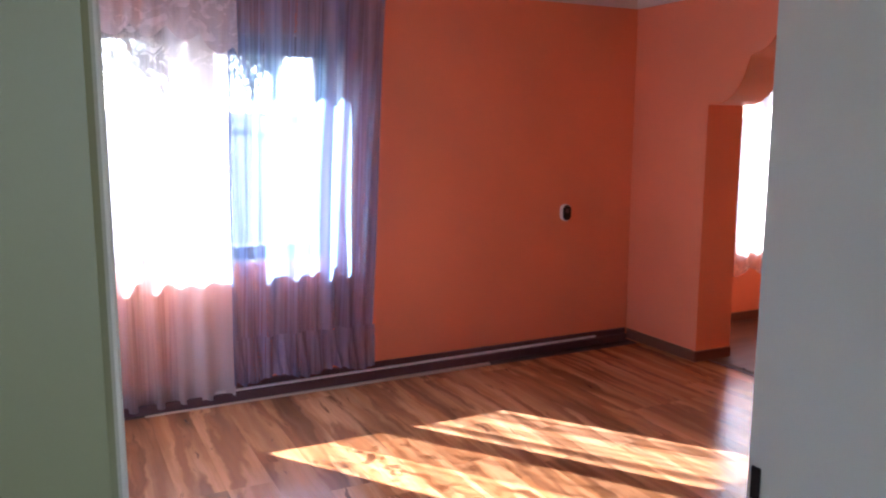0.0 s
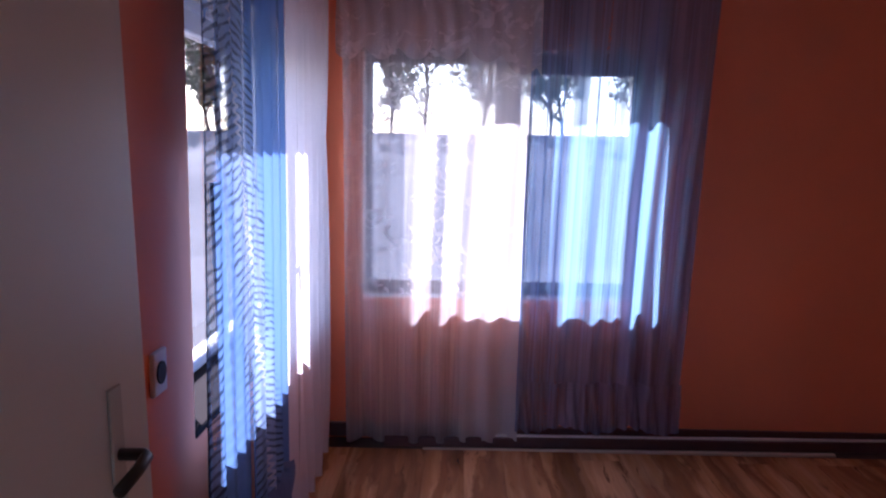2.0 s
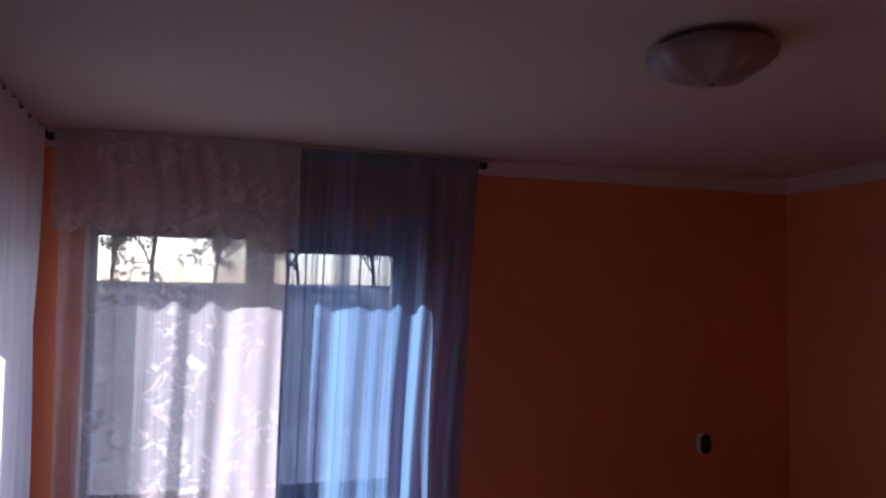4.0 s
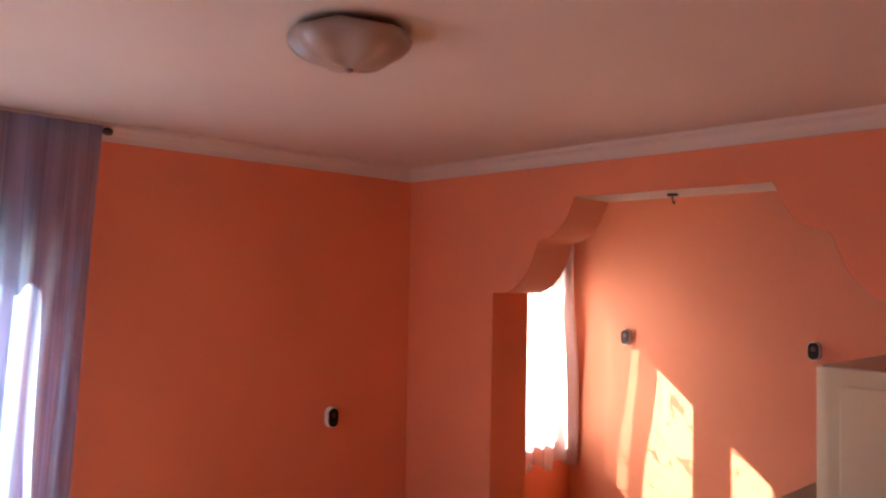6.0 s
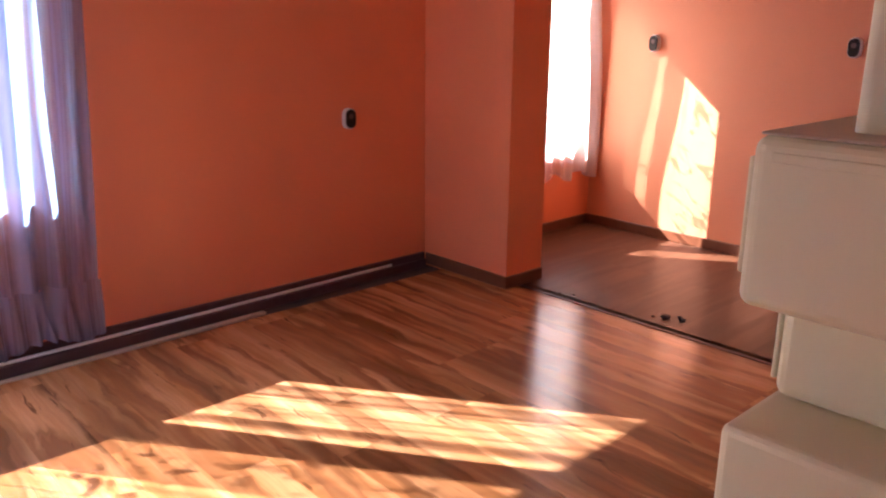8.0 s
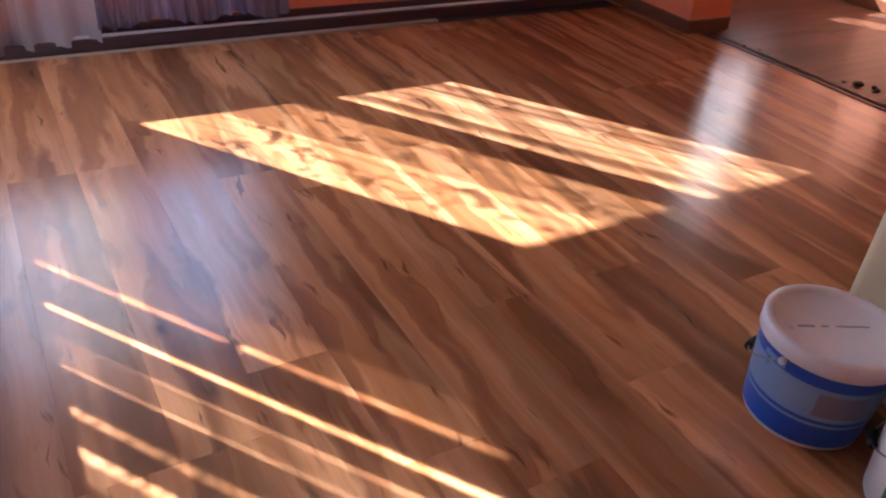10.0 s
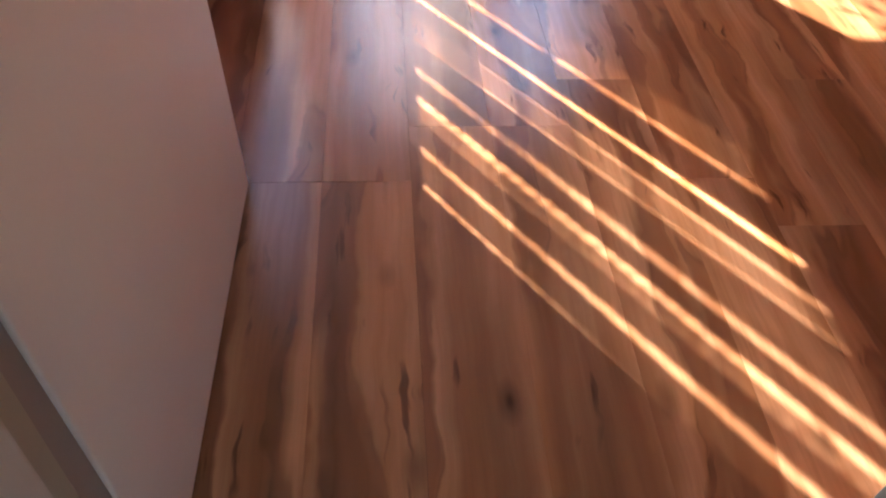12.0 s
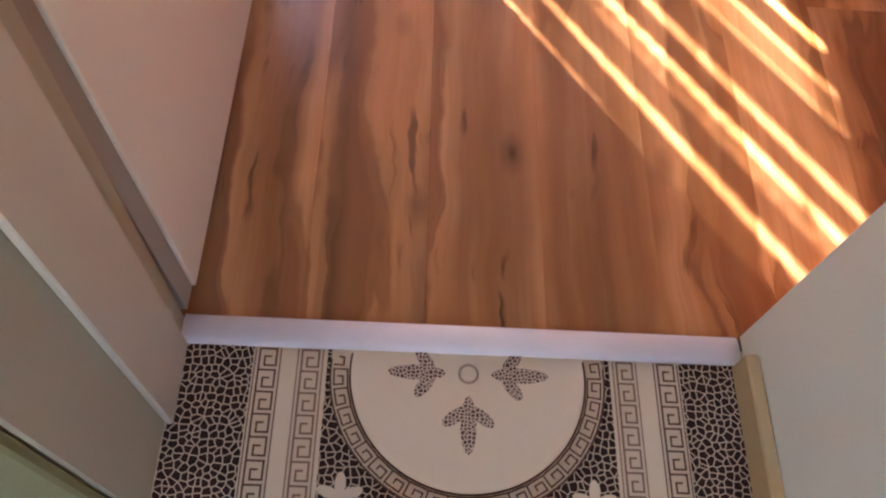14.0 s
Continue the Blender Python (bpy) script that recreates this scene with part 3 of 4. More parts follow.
# unseen box added outside the head of the west window to cut the sun
tagged(part("shutter_box", box(XW - 0.30, XW - 0.18, WW[0], WW[1], 1.965, 2.006, 0.006), SILL), "unseen white box added in the window head to cut the sun", "shutter box", kind="structure")

# white plastered linings of the window reveals
def reveal(name, x0, x1, z0, z1, m, depth=0.086):
    t = 0.004
    b = bmesh.new()
    box(x0, x0 + t, 0.002, depth, z0 + t, z1 - t, bm=b)
    box(x1 - t, x1, 0.002, depth, z0 + t, z1 - t, bm=b)
    box(x0, x1, 0.002, depth, z1 - t, z1, bm=b)
    ob = structure(name, b, CEIL, "white plastered lining of a window opening", "window reveal")
    ob.matrix_basis = m


reveal("trim_window_1", WN[0], WN[1], WN[2] + 0.012, WN[3], pose(0, YN, 0))
reveal("trim_window_2", 0.0, WW[1] - WW[0], WW[2] + 0.012, WW[3], pose(XW, WW[0], 0, 0, 0, 90), 0.186)
reveal("trim_window_3", WB[0], WB[1], WB[2] + 0.012, WB[3], pose(0, YN, 0))

# ---- skirting and the unfinished edge at the north wall ----
structure("baseboard_pier", box(XE - 0.016, XE, YP - 0.016, YN - 0.02, 0, 0.07, 0.004), SKIRT, "brown wooden skirting along the pier", "baseboard")
structure("baseboard_pier_end", box(XE + 0.002, XE + TP, YP - 0.016, YP, 0, 0.07, 0.004), SKIRT, "brown wooden skirting round the pier end", "baseboard")
structure("baseboard_second_north", box(XE + TP, XE2 - 0.016, YN - 0.016, YN, 0, 0.07, 0.004), SKIRT, "brown wooden skirting of the second room", "baseboard")
structure("baseboard_second_east", box(XE2 - 0.016, XE2, 0, YN, 0, 0.07, 0.004), SKIRT, "brown wooden skirting of the second room", "baseboard")
structure("baseboard_west", box(XW, XW + 0.016, 0.0, YN - 0.12, 0, 0.06, 0.004), SKIRT, "brown wooden skirting along the west wall", "baseboard")
structure("baseboard_north", box(XW, XE - 0.018, YN - 0.02, YN, 0, 0.075, 0.004), SKIRT_DARK, "dark brown skirting board along the north wall", "baseboard")


def strip(name, x0, y0, x1, y1, width, z0, z1, material, label, category):
    """A straight strip on the floor from one plan point to another."""
    length = math.hypot(x1 - x0, y1 - y0)
    ob = part(name, box(0, length, -width / 2, width / 2, z0, z1, min(0.003, (z1 - z0) / 3)), material)
    ob.matrix_basis = pose(x0, y0, 0, 0, 0, math.degrees(math.atan2(y1 - y0, x1 - x0)))
    return tagged(ob, label, category)


strip("skirting_board", 0.15, 3.475, 3.62, 3.545, 0.022, -0.008, 0.042, SKIRT_DARK, "loose dark skirting board standing before the north wall", "skirting board")
strip("white_profile", 0.70, 3.497, 3.36, 3.552, 0.014, 0.043, 0.056, WHITEPL, "long thin white plastic profile lying on a skirting board", "plastic profile")
strip("underlay_strip", 0.35, 3.424, 2.45, 3.468, 0.032, -0.012, 0.002, UNDERLAY, "pale underlay strip along the edge of the laminate", "underlay")
strip("metal_strip", XE + 0.106, 0.0, XE + 0.106, YP - 0.02, 0.022, 0.0, 0.005, SKIRT_DARK, "dark joint strip between two laminate floors", "floor strip")

# ---- door, frame and threshold ----
b = bmesh.new()
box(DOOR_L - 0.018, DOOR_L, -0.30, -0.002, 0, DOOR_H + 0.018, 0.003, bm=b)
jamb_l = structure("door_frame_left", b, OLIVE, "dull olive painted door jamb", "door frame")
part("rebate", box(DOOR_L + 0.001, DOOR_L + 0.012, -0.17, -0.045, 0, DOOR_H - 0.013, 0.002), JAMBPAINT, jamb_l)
part("hinge", box(DOOR_L + 0.002, DOOR_L + 0.014, -0.006, 0.02, 1.70, 1.79, 0.003), METAL, jamb_l, "worn metal hinge")
jamb_r = structure("door_frame_right", box(DOOR_R, DOOR_R + 0.010, -0.30, 0.004, 0, DOOR_H + 0.018, 0.003), CREAM, "off-white painted door jamb", "door frame")
part("edge_strip", box(DOOR_R - 0.022, DOOR_R - 0.001, -0.30, -0.048, 0.001, 0.06, 0.003), TAN, jamb_r, "unpainted wooden edge at the foot of the jamb")
part("strike_plate", box(DOOR_R - 0.004, DOOR_R - 0.0005, -0.022, -0.006, 0.955, 1.005, 0.001), BLACKPL, jamb_r, "dark strike plate")
part("bolt_stub", box(DOOR_R - 0.012, DOOR_R - 0.001, -0.215, -0.200, 0.02, 0.05, 0.003), BLACKPL, jamb_r, "small dark bolt")
structure("door_frame_head", box(DOOR_L, DOOR_R, -0.30, -0.002, DOOR_H, DOOR_H + 0.018, 0.003), CREAM, "off-white painted door head", "door frame")
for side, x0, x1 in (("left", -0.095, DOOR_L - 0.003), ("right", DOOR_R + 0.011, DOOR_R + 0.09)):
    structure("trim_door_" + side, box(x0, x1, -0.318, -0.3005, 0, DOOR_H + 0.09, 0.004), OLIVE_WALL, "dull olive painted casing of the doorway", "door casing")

door = thing("door")
door.matrix_basis = pose(DOOR_L + 0.011, 0.045, 0.0) @ Matrix.Rotation(radians(-1.9), 4, "Y") @ Matrix.Rotation(radians(89.3), 4, "Z")
leaf = part("leaf", box(0.0, 0.845, 0.0, 0.038, 0.008, 2.03, 0.003, 2), DOORPAINT, door)
plate = part("lock_plate", box(0.698, 0.741, -0.006, -0.0005, 0.91, 1.14, 0.003, 2), JAMBPAINT, door, "dull beige lock plate")
lev = tube([(0.720, -0.006, 1.030), (0.720, -0.045, 1.030), (0.712, -0.052, 1.030), (0.675, -0.054, 1.024), (0.620, -0.048, 1.012)], 0.010, 10)
smooth(part("handle", lev, DARKMETAL, door, "dark metal lever handle"))
# filler strip added in the hinge gap, coloured like the shade there
part("edge_lip", box(-0.040, 0.0005, 0.006, 0.034, 0.008, 2.03, 0.001), GREYGAP, door)
tagged(door, "off-white painted door, wide open into the room", "door", kind="")

b = bmesh.new()
prof = [(-0.047, 0.0005), (-0.046, 0.006), (-0.036, 0.011), (-0.022, 0.0125), (-0.010, 0.011), (-0.001, 0.006), (0.0, 0.0005)]
tagged(smooth(part("threshold_strip", prism(prof, "x", DOOR_L + 0.002, DOOR_R - 0.008), ALU)), "lilac white rounded threshold strip across the doorway", "threshold strip", kind="structure")


# ---- printed vinyl floor of the corridor ----
def flat(points, z):
    b = bmesh.new()
    b.faces.new([b.verts.new((x, y, z)) for x, y in points])
    return b


def quad(b, x0, x1, y0, y1, z):
    b.faces.new([b.verts.new(p) for p in ((x0, y0, z), (x1, y0, z), (x1, y1, z), (x0, y1, z))])


CX, CY, RAD = 0.435, -0.078, 0.178
for x0, x1 in ((DOOR_L + 0.001, 0.112), (0.222, 0.652), (0.762, DOOR_R - 0.001)):
    b = bmesh.new()
    quad(b, x0, x1, -1.6, -0.046, 0.0012)
    part("mosaic_print", b, MOSAIC, corridor_floor, "dark brown crackle mosaic print")
# medallions, cut where the threshold covers them
for k in range(3):
    cy = CY - 0.52 * k
    for name, r0, r1, mat, z in (("medallion_rim", 0.0, RAD + 0.030, VINYL_BAND, 0.0018), ("medallion", 0.0, RAD, VINYL, 0.0024)):
        pts = [(CX + r1 * math.cos(a), min(-0.046, cy + r1 * math.sin(a))) for a in (2 * math.pi * i / 72 for i in range(72))]
        keep = [p for i, p in enumerate(pts) if i == 0 or (Vector(p) - Vector(pts[i - 1])).length > 1e-4]
        part(name, flat(keep, z), mat, corridor_floor)

KEY = [((0.0, 0.0), (1.0, 0.0)), ((1.0, 0.0), (1.0, 0.78)), ((1.0, 0.78), (0.32, 0.78)), ((0.32, 0.78), (0.32, 0.36)), ((0.32, 0.36), (0.66, 0.36)), ((0.0, 0.0), (0.0, 1.0))]


def stroke(b, p, q, w, z):
    p, q = Vector(p), Vector(q)
    d = (q - p).normalized() * (w / 2)
    n = Vector((-d.y, d.x))
    b.faces.new([b.verts.new((v.x, v.y, z)) for v in (p - d + n, p - d - n, q + d - n, q + d + n)])


# the meander bands beside the medallions
for x0, x1, mat in ((0.117, 0.150, VINYL_DARK), (0.180, 0.213, VINYL_GREY), (0.660, 0.692, VINYL_GREY), (0.724, 0.757, VINYL_DARK)):
    band = bmesh.new()
    keys = bmesh.new()
    quad(band, x0 - 0.004, x1 + 0.004, -1.6, -0.046, 0.0016)
    y = -0.05
    step = 0.0335
    while y > -1.55:
        for p, q in KEY:
            stroke(keys, (x0 + 0.004 + p[0] * (x1 - x0 - 0.008), y - p[1] * step), (x0 + 0.004 + q[0] * (x1 - x0 - 0.008), y - q[1] * step), 0.0030, 0.0021)
        y -= step
    for xx in (x0 - 0.002, x1 + 0.002):
        stroke(keys, (xx, -0.05), (xx, -1.6), 0.0018, 0.0021)
    part("meander_band", band, VINYL_BAND, corridor_floor)
    part("meander_print", keys, mat, corridor_floor)
ring_keys = bmesh.new()
for k in range(3):
    cy = CY - 0.52 * k
    n = 40
    for i in range(n):
        for p, q in KEY:
            ends = []
            for u, v in (p, q):
                a = 2 * math.pi * (i + v) / n
                r = RAD + 0.004 + u * 0.020
                ends.append((CX + r * math.cos(a), cy + r * math.sin(a)))
            if max(e[1] for e in ends) < -0.05:
                stroke(ring_keys, ends[0], ends[1], 0.0026, 0.0030)
    for r in (RAD, RAD + 0.029):
        for i in range(90):
            e = [(CX + r * math.cos(2 * math.pi * j / 90), cy + r * math.sin(2 * math.pi * j / 90)) for j in (i, i + 1)]
            if max(p[1] for p in e) < -0.05:
                stroke(ring_keys, e[0], e[1], 0.003, 0.0031)
part("ring_print", ring_keys, VINYL_DARK, corridor_floor)


def petal(b, x, y, ang, length, width, z):
    pts = []
    for i in range(14):
        t = 2 * math.pi * i / 14
        u, v = length * (0.5 - 0.5 * math.cos(t)), width * 0.5 * math.sin(t)
        pts.append((x + u * math.cos(ang) - v * math.sin(ang), y + u * math.sin(ang) + v * math.cos(ang)))
    b.faces.new([b.verts.new((px, py, z)) for px, py in pts])


flowers, greys, blossoms = bmesh.new(), bmesh.new(), bmesh.new()
for k in range(3):
    cy = CY - 0.52 * k
    for deg in ((180, 270, 0) if k == 0 else (0, 90, 180, 270)):
        a = radians(deg)
        bx, by = CX + 0.030 * math.cos(a), cy + 0.030 * math.sin(a)
        petal(flowers, bx + 0.004 * math.cos(a), by + 0.004 * math.sin(a), a, 0.088, 0.024, 0.0031)
        for s in (-1, 1):
            petal(flowers, bx + 0.022 * math.cos(a), by + 0.022 * math.sin(a), a + s * 0.95, 0.047, 0.020, 0.0033)
    for i in range(24):
        e = [(CX + 0.014 * math.cos(2 * math.pi * j / 24), cy + 0.014 * math.sin(2 * math.pi * j / 24)) for j in (i, i + 1)]
        if max(p[1] for p in e) < -0.048:
            stroke(greys, e[0], e[1], 0.0035, 0.0032)
    for sx in (-1, 1):
        for j in range(5):
            petal(blossoms, CX + sx * 0.180, cy - 0.185, 2 * math.pi * j / 5 + 0.3, 0.034, 0.016, 0.0034)
part("flower_print", flowers, FLOWER_PRINT, corridor_floor)
part("flower_shade", greys, STOVETOP, corridor_floor)
part("blossom_print", blossoms, VINYL, corridor_floor)


# ---- curtains ----
def cloth(name, material, parent, width_at, depth_at, n_u, n_v, z_top, z_bot, hang, along="x", label="", u0=0.0):
    """A hanging cloth. width_at(f): the two ends along the wall at height share f (0 at the top); depth_at(u, f): the fold's depth;
    hang(s): how far the lower hem drops at share s."""
    b = bmesh.new()
    uvl = b.loops.layers.uv.new("UVMap")
    grid, uvs = [], {}
    for j in range(n_v + 1):
        f = j / n_v
        a, c = width_at(f)
        row = []
        for i in range(n_u + 1):
            s = i / n_u
            z = z_top + (z_bot - z_top) * f - hang(s) * max(0.0, (f - 0.6) / 0.4)
            p = a + (c - a) * s
            d = depth_at(s, f)
            v = b.verts.new((p, d, z) if along == "x" else (d, p, z))
            a0, c0 = width_at(0)
            uvs[v] = (u0 + (c0 - a0) * s, z)
            row.append(v)
        grid.append(row)
    for r0, r1 in zip(grid, grid[1:]):
        for i in range(n_u):
            face = b.faces.new((r0[i], r0[i + 1], r1[i + 1], r1[i]))
            for loop in face.loops:
                loop[uvl].uv = uvs[loop.vert]
    return smooth(part(name, b, material, parent, label))


def folds(count, amp, seed, grow=0.5):
    rng = random.Random(seed)
    waves = [(count * rng.uniform(0.7, 1.3), rng.uniform(0, 6.28), rng.uniform(0.5, 1.0)) for _ in range(3)]
    total = sum(w[2] for w in waves)

    def depth(s, f):
        v = sum(w * math.sin(2 * math.pi * c * (s + 0.02 * math.sin(5 * f + p)) + p) for c, p, w in waves) / total
        return amp * (1 - grow + grow * f) * v * 1.5
    return depth


def rod(name, p, q, label):
    top = thing(name)
    smooth(part("pole", tube([p, q], 0.011, 12), DARKMETAL, top))
    d = (Vector(q) - Vector(p)).normalized()
    for end, sgn in ((p, -1), (q, 1)):
        fin = lathe([(0, -0.02), (0.014, -0.018), (0.019, 0.0), (0.014, 0.018), (0, 0.022)], 16)
        ob = smooth(part("finial", fin, DARKMETAL, top))
        ob.matrix_basis = Matrix.Translation(Vector(end) + d * sgn * 0.012) @ d.to_track_quat("Z", "Y").to_matrix().to_4x4()
    return tagged(top, label, "curtain rod")


ZR = 2.335
rod("curtain_rod", (-0.10, YN - 0.085, ZR), (1.775, YN - 0.085, ZR), "dark bronze curtain rod under the ceiling of the north wall")
rod("curtain_rod", (XW + 0.085, 1.40, ZR), (XW + 0.085, 3.42, ZR), "dark bronze curtain rod under the ceiling of the west wall")

yc = YN - 0.085
white_n = thing("white_curtain")
fw = folds(7, 0.036, 3)
cloth("sheet", WHITE_CLOTH, white_n, lambda f: (-0.07 + 0.03 * f, 0.885 - 0.055 * f), lambda s, f: yc - 0.022 + fw(s, f) * min(1.0, 0.35 + 3 * f), 180, 40, ZR + 0.022, 0.035,
      lambda s: 0.022 * abs(math.sin(math.pi * 6 * s + 0.4)))
fs = folds(9, 0.020, 8)
cloth("swag", SWAG_CLOTH, white_n, lambda f: (-0.09, 0.90), lambda s, f: yc - 0.068 + fs(s, f) * min(1.0, 0.35 + 2 * f), 140, 16, ZR + 0.024, 1.965,
      lambda s: 0.06 * abs(math.sin(math.pi * 6.0 * s + 0.5)) + 0.10 * max(0.0, (s - 0.72) / 0.28) - 0.03, label="scalloped white lace swag")
tagged(white_n, "floor-length white sheer curtain with a scalloped lace swag", "curtain")

blue_n = thing("blue_curtain")
fb = folds(7, 0.032, 5)
cloth("sheet", BLUE_CLOTH, blue_n, lambda f: (0.865 - 0.045 * f, 1.760 - 0.11 * f), lambda s, f: yc - 0.020 + fb(s, f) * min(1.0, 0.35 + 3 * f), 200, 40, ZR + 0.022, 0.33,
      lambda s: 0.0)
ff = folds(14, 0.026, 6)
cloth("frill", BLUE_CLOTH, blue_n, lambda f: (0.82 - 0.005 * f, 1.655 - 0.005 * f), lambda s, f: yc - 0.034 + fb(s, 1.0) * (1 - f) + ff(s, 0.6 + 0.4 * f) * (0.3 + 0.7 * f) - 0.012 * f, 160, 10, 0.345, 0.10,
      lambda s: 0.018 * math.sin(math.pi * 5 * s), label="gathered lilac blue frill")
tagged(blue_n, "lilac blue striped sheer curtain with a gathered bottom frill", "curtain")

xc = XW + 0.095
blue_w = thing("blue_curtain")
fg = folds(8, 0.011, 11)


def ruffle(s, f):
    # fine puckers across the gathered near edge of the cloth
    return 0.002 * math.sin(2 * math.pi * 46 * f + 9 * s) * max(0.0, 1 - abs(s - 0.24) / 0.26)


cloth("sheet", BLUE_GATHERED, blue_w, lambda f: (1.53 + 0.03 * f, 2.44), lambda s, f: xc + fg(s, f) + ruffle(s, f),
      150, 200, ZR, 0.33, lambda s: 0.0, along="y")
fh = folds(9, 0.040, 12, 0.2)
cloth("frill", BLUE_FRILL, blue_w, lambda f: (1.62 + 0.01 * f, 2.42), lambda s, f: xc + 0.045 * max(0.0, 1 - s * 2.0) + fh(s, f) + 0.02 * f, 120, 10, 0.345, 0.08,
      lambda s: 0.02 * math.sin(math.pi * 4 * s), along="y", label="gathered blue frill")
tagged(blue_w, "gathered puckered blue sheer curtain with a bottom frill", "curtain")
lace_w = thing("lace_curtain")
fl = folds(8, 0.025, 14)
cloth("sheet", LACE_CLOTH, lace_w, lambda f: (2.475, 3.36), lambda s, f: xc + fl(s, f) * min(1.0, 0.3 + 2 * s), 150, 40, ZR, 0.05,
      lambda s: 0.02 * abs(math.sin(math.pi * 6 * s)), along="y")
tagged(lace_w, "white lace curtain hanging beside a blue curtain", "curtain")

net = thing("net_curtain")
fn = folds(9, 0.030, 21)
cloth("sheet", NET_CLOTH, net, lambda f: (4.02 + 0.02 * f, 5.24 + 0.05 * f - 0.03 * math.sin(6 * f)), lambda s, f: YN - 0.075 + fn(s, f), 180, 30, 2.12, 0.40,
      lambda s: 0.03 * math.sin(math.pi * 9 * s))
rail = tube([(4.0, YN - 0.075, 2.13), (5.27, YN - 0.075, 2.13)], 0.008, 10)
smooth(part("rail", rail, DARKMETAL, net, "thin dark curtain rail"))
tagged(net, "short white embroidered net curtain on a thin rail", "curtain")


# ---- sockets ----
def stadium(r, h, y0, y1):
    """A plate with half-round ends, r half as wide and h half as high, between two depths."""
    ring = [(r * math.cos(a), (h - r) * (1 if i < 13 else -1) + r * math.sin(a)) for i, a in enumerate([math.pi * k / 12 for k in range(13)] + [math.pi + math.pi * k / 12 for k in range(13)])]
    return prism(ring, "y", y0, y1)


def socket(name, m, label, round_face=False):
    """A surface socket; its back lies in the xz plane, the room towards -y."""
    top = new(name)
    top.empty_display_size = 0.03
    top.matrix_basis = m
    if round_face:
        part("plate", box(-0.042, 0.042, -0.014, 0.0, -0.055, 0.055, 0.006, 3), WHITEPL, top)
    else:
        part("plate", stadium(0.036, 0.056, -0.030, 0.0), WHITEPL, top)
    if round_face:
        f = lathe([(0, 0.0), (0.026, 0.0), (0.028, 0.004), (0.028, 0.007), (0, 0.007)], 24)
        ob = part("insert", f, BLACKPL, top, "dark round socket insert")
        ob.matrix_basis = pose(0, -0.0105, 0, 90)
    else:
        part("insert", stadium(0.031, 0.051, -0.038, -0.022), BLACKPL, top, "dark rounded socket insert")
        b = lathe([(0, 0.0), (0.014, 0.0), (0.015, 0.003), (0, 0.003)], 16)
        ob = part("dial", b, SKIRT_DARK, top)
        ob.matrix_basis = pose(0, -0.0355, 0.012, 90)
    return tagged(top, label, "wall socket", "wall sockets")


socket("wall_socket", pose(3.089, YN, 0.936), "white wall box with a dark insert on orange plaster")
socket("wall_socket", pose(XE2, 3.10, 1.331, 0, 0, -90), "white wall box with a dark insert on orange plaster")
socket("wall_socket", pose(XE2, 1.811, 1.331, 0, 0, -90), "white wall box with a dark insert on orange plaster")
socket("wall_socket", pose(XW, 1.431, 0.966, 0, 0, 90), "white socket plate with a round dark inlet beside the door", True)

# ---- ceiling lamp ----
lamp = thing("ceiling_lamp", (1.735, 1.685, H - 0.001))
base = part("base_plate", lathe([(0, 0), (0.11, 0), (0.115, -0.012), (0.10, -0.022), (0, -0.022)], 40), WHITEPL, lamp)
b = bmesh.new()
rings = []
for r, z in ((0.158, -0.018), (0.165, -0.026), (0.158, -0.045), (0.135, -0.070), (0.10, -0.090), (0.055, -0.104), (0.02, -0.108)):
    rings.append([b.verts.new(((r * (1 + 0.035 * math.sin(6 * t))) * math.cos(t), (r * (1 + 0.035 * math.sin(6 * t))) * math.sin(t), z - 0.006 * math.sin(6 * t) * (r / 0.16))) for t in (2 * math.pi * i / 72 for i in range(72))])
for a, c in zip(rings, rings[1:]):
    for i in range(72):
        b.faces.new((a[i], a[(i + 1) % 72], c[(i + 1) % 72], c[i]))
b.faces.new(rings[-1])
bmesh.ops.recalc_face_normals(b, faces=b.faces[:])
smooth(part("shade", b, LAMPGLASS, lamp, "frosted wavy glass shade"))
smooth(part("knob", lathe([(0, -0.105), (0.010, -0.106), (0.012, -0.114), (0, -0.119)], 16), METAL, lamp))
tagged(lamp, "unlit flush ceiling lamp with a wavy frosted glass shade", "ceiling lamp")

hook = thing("lamp_hook", (XE + 0.15, 1.90, 2.138))
part("rose", lathe([(0, 0), (0.028, 0), (0.024, -0.012), (0, -0.014)], 20), DARKMETAL, hook)
smooth(part("hook_wire", tube([(0, 0, -0.012), (0, 0, -0.035), (0.012, 0, -0.048), (0.022, 0, -0.036)], 0.003, 8), DARKMETAL, hook))
tagged(hook, "small dark lamp hook under the arch", "lamp hook")

# ---- stepped built-in fireplace ----
fire = thing("fireplace")
SX, SY = 2.02, 0.765
part("plinth", box(SX, 2.98, 0.002, SY, 0.0, 0.595, 0.022, 3), STOVEPAINT, fire)
part("neck", box(SX + 0.215, 2.98, 0.002, SY - 0.012, 0.597, 0.866, 0.03, 3), STOVEPAINT, fire)
part("neck_panel", box(SX + 0.235, 2.9, SY - 0.011, SY + 0.004, 0.63, 0.84, 0.006, 2), STOVEPAINT, fire)
part("hood", box(SX, 2.98, 0.002, SY, 0.868, 1.222, 0.030, 4), STOVEPAINT, fire)
part("hood_panel", box(SX + 0.03, 2.9, SY + 0.001, SY + 0.016, 0.93, 1.175, 0.006, 2), STOVEPAINT, fire)
part("moulding", box(SX - 0.005, SX + 0.004, 0.004, SY - 0.045, 1.172, 1.192, 0.003, 2), STOVEPAINT, fire)
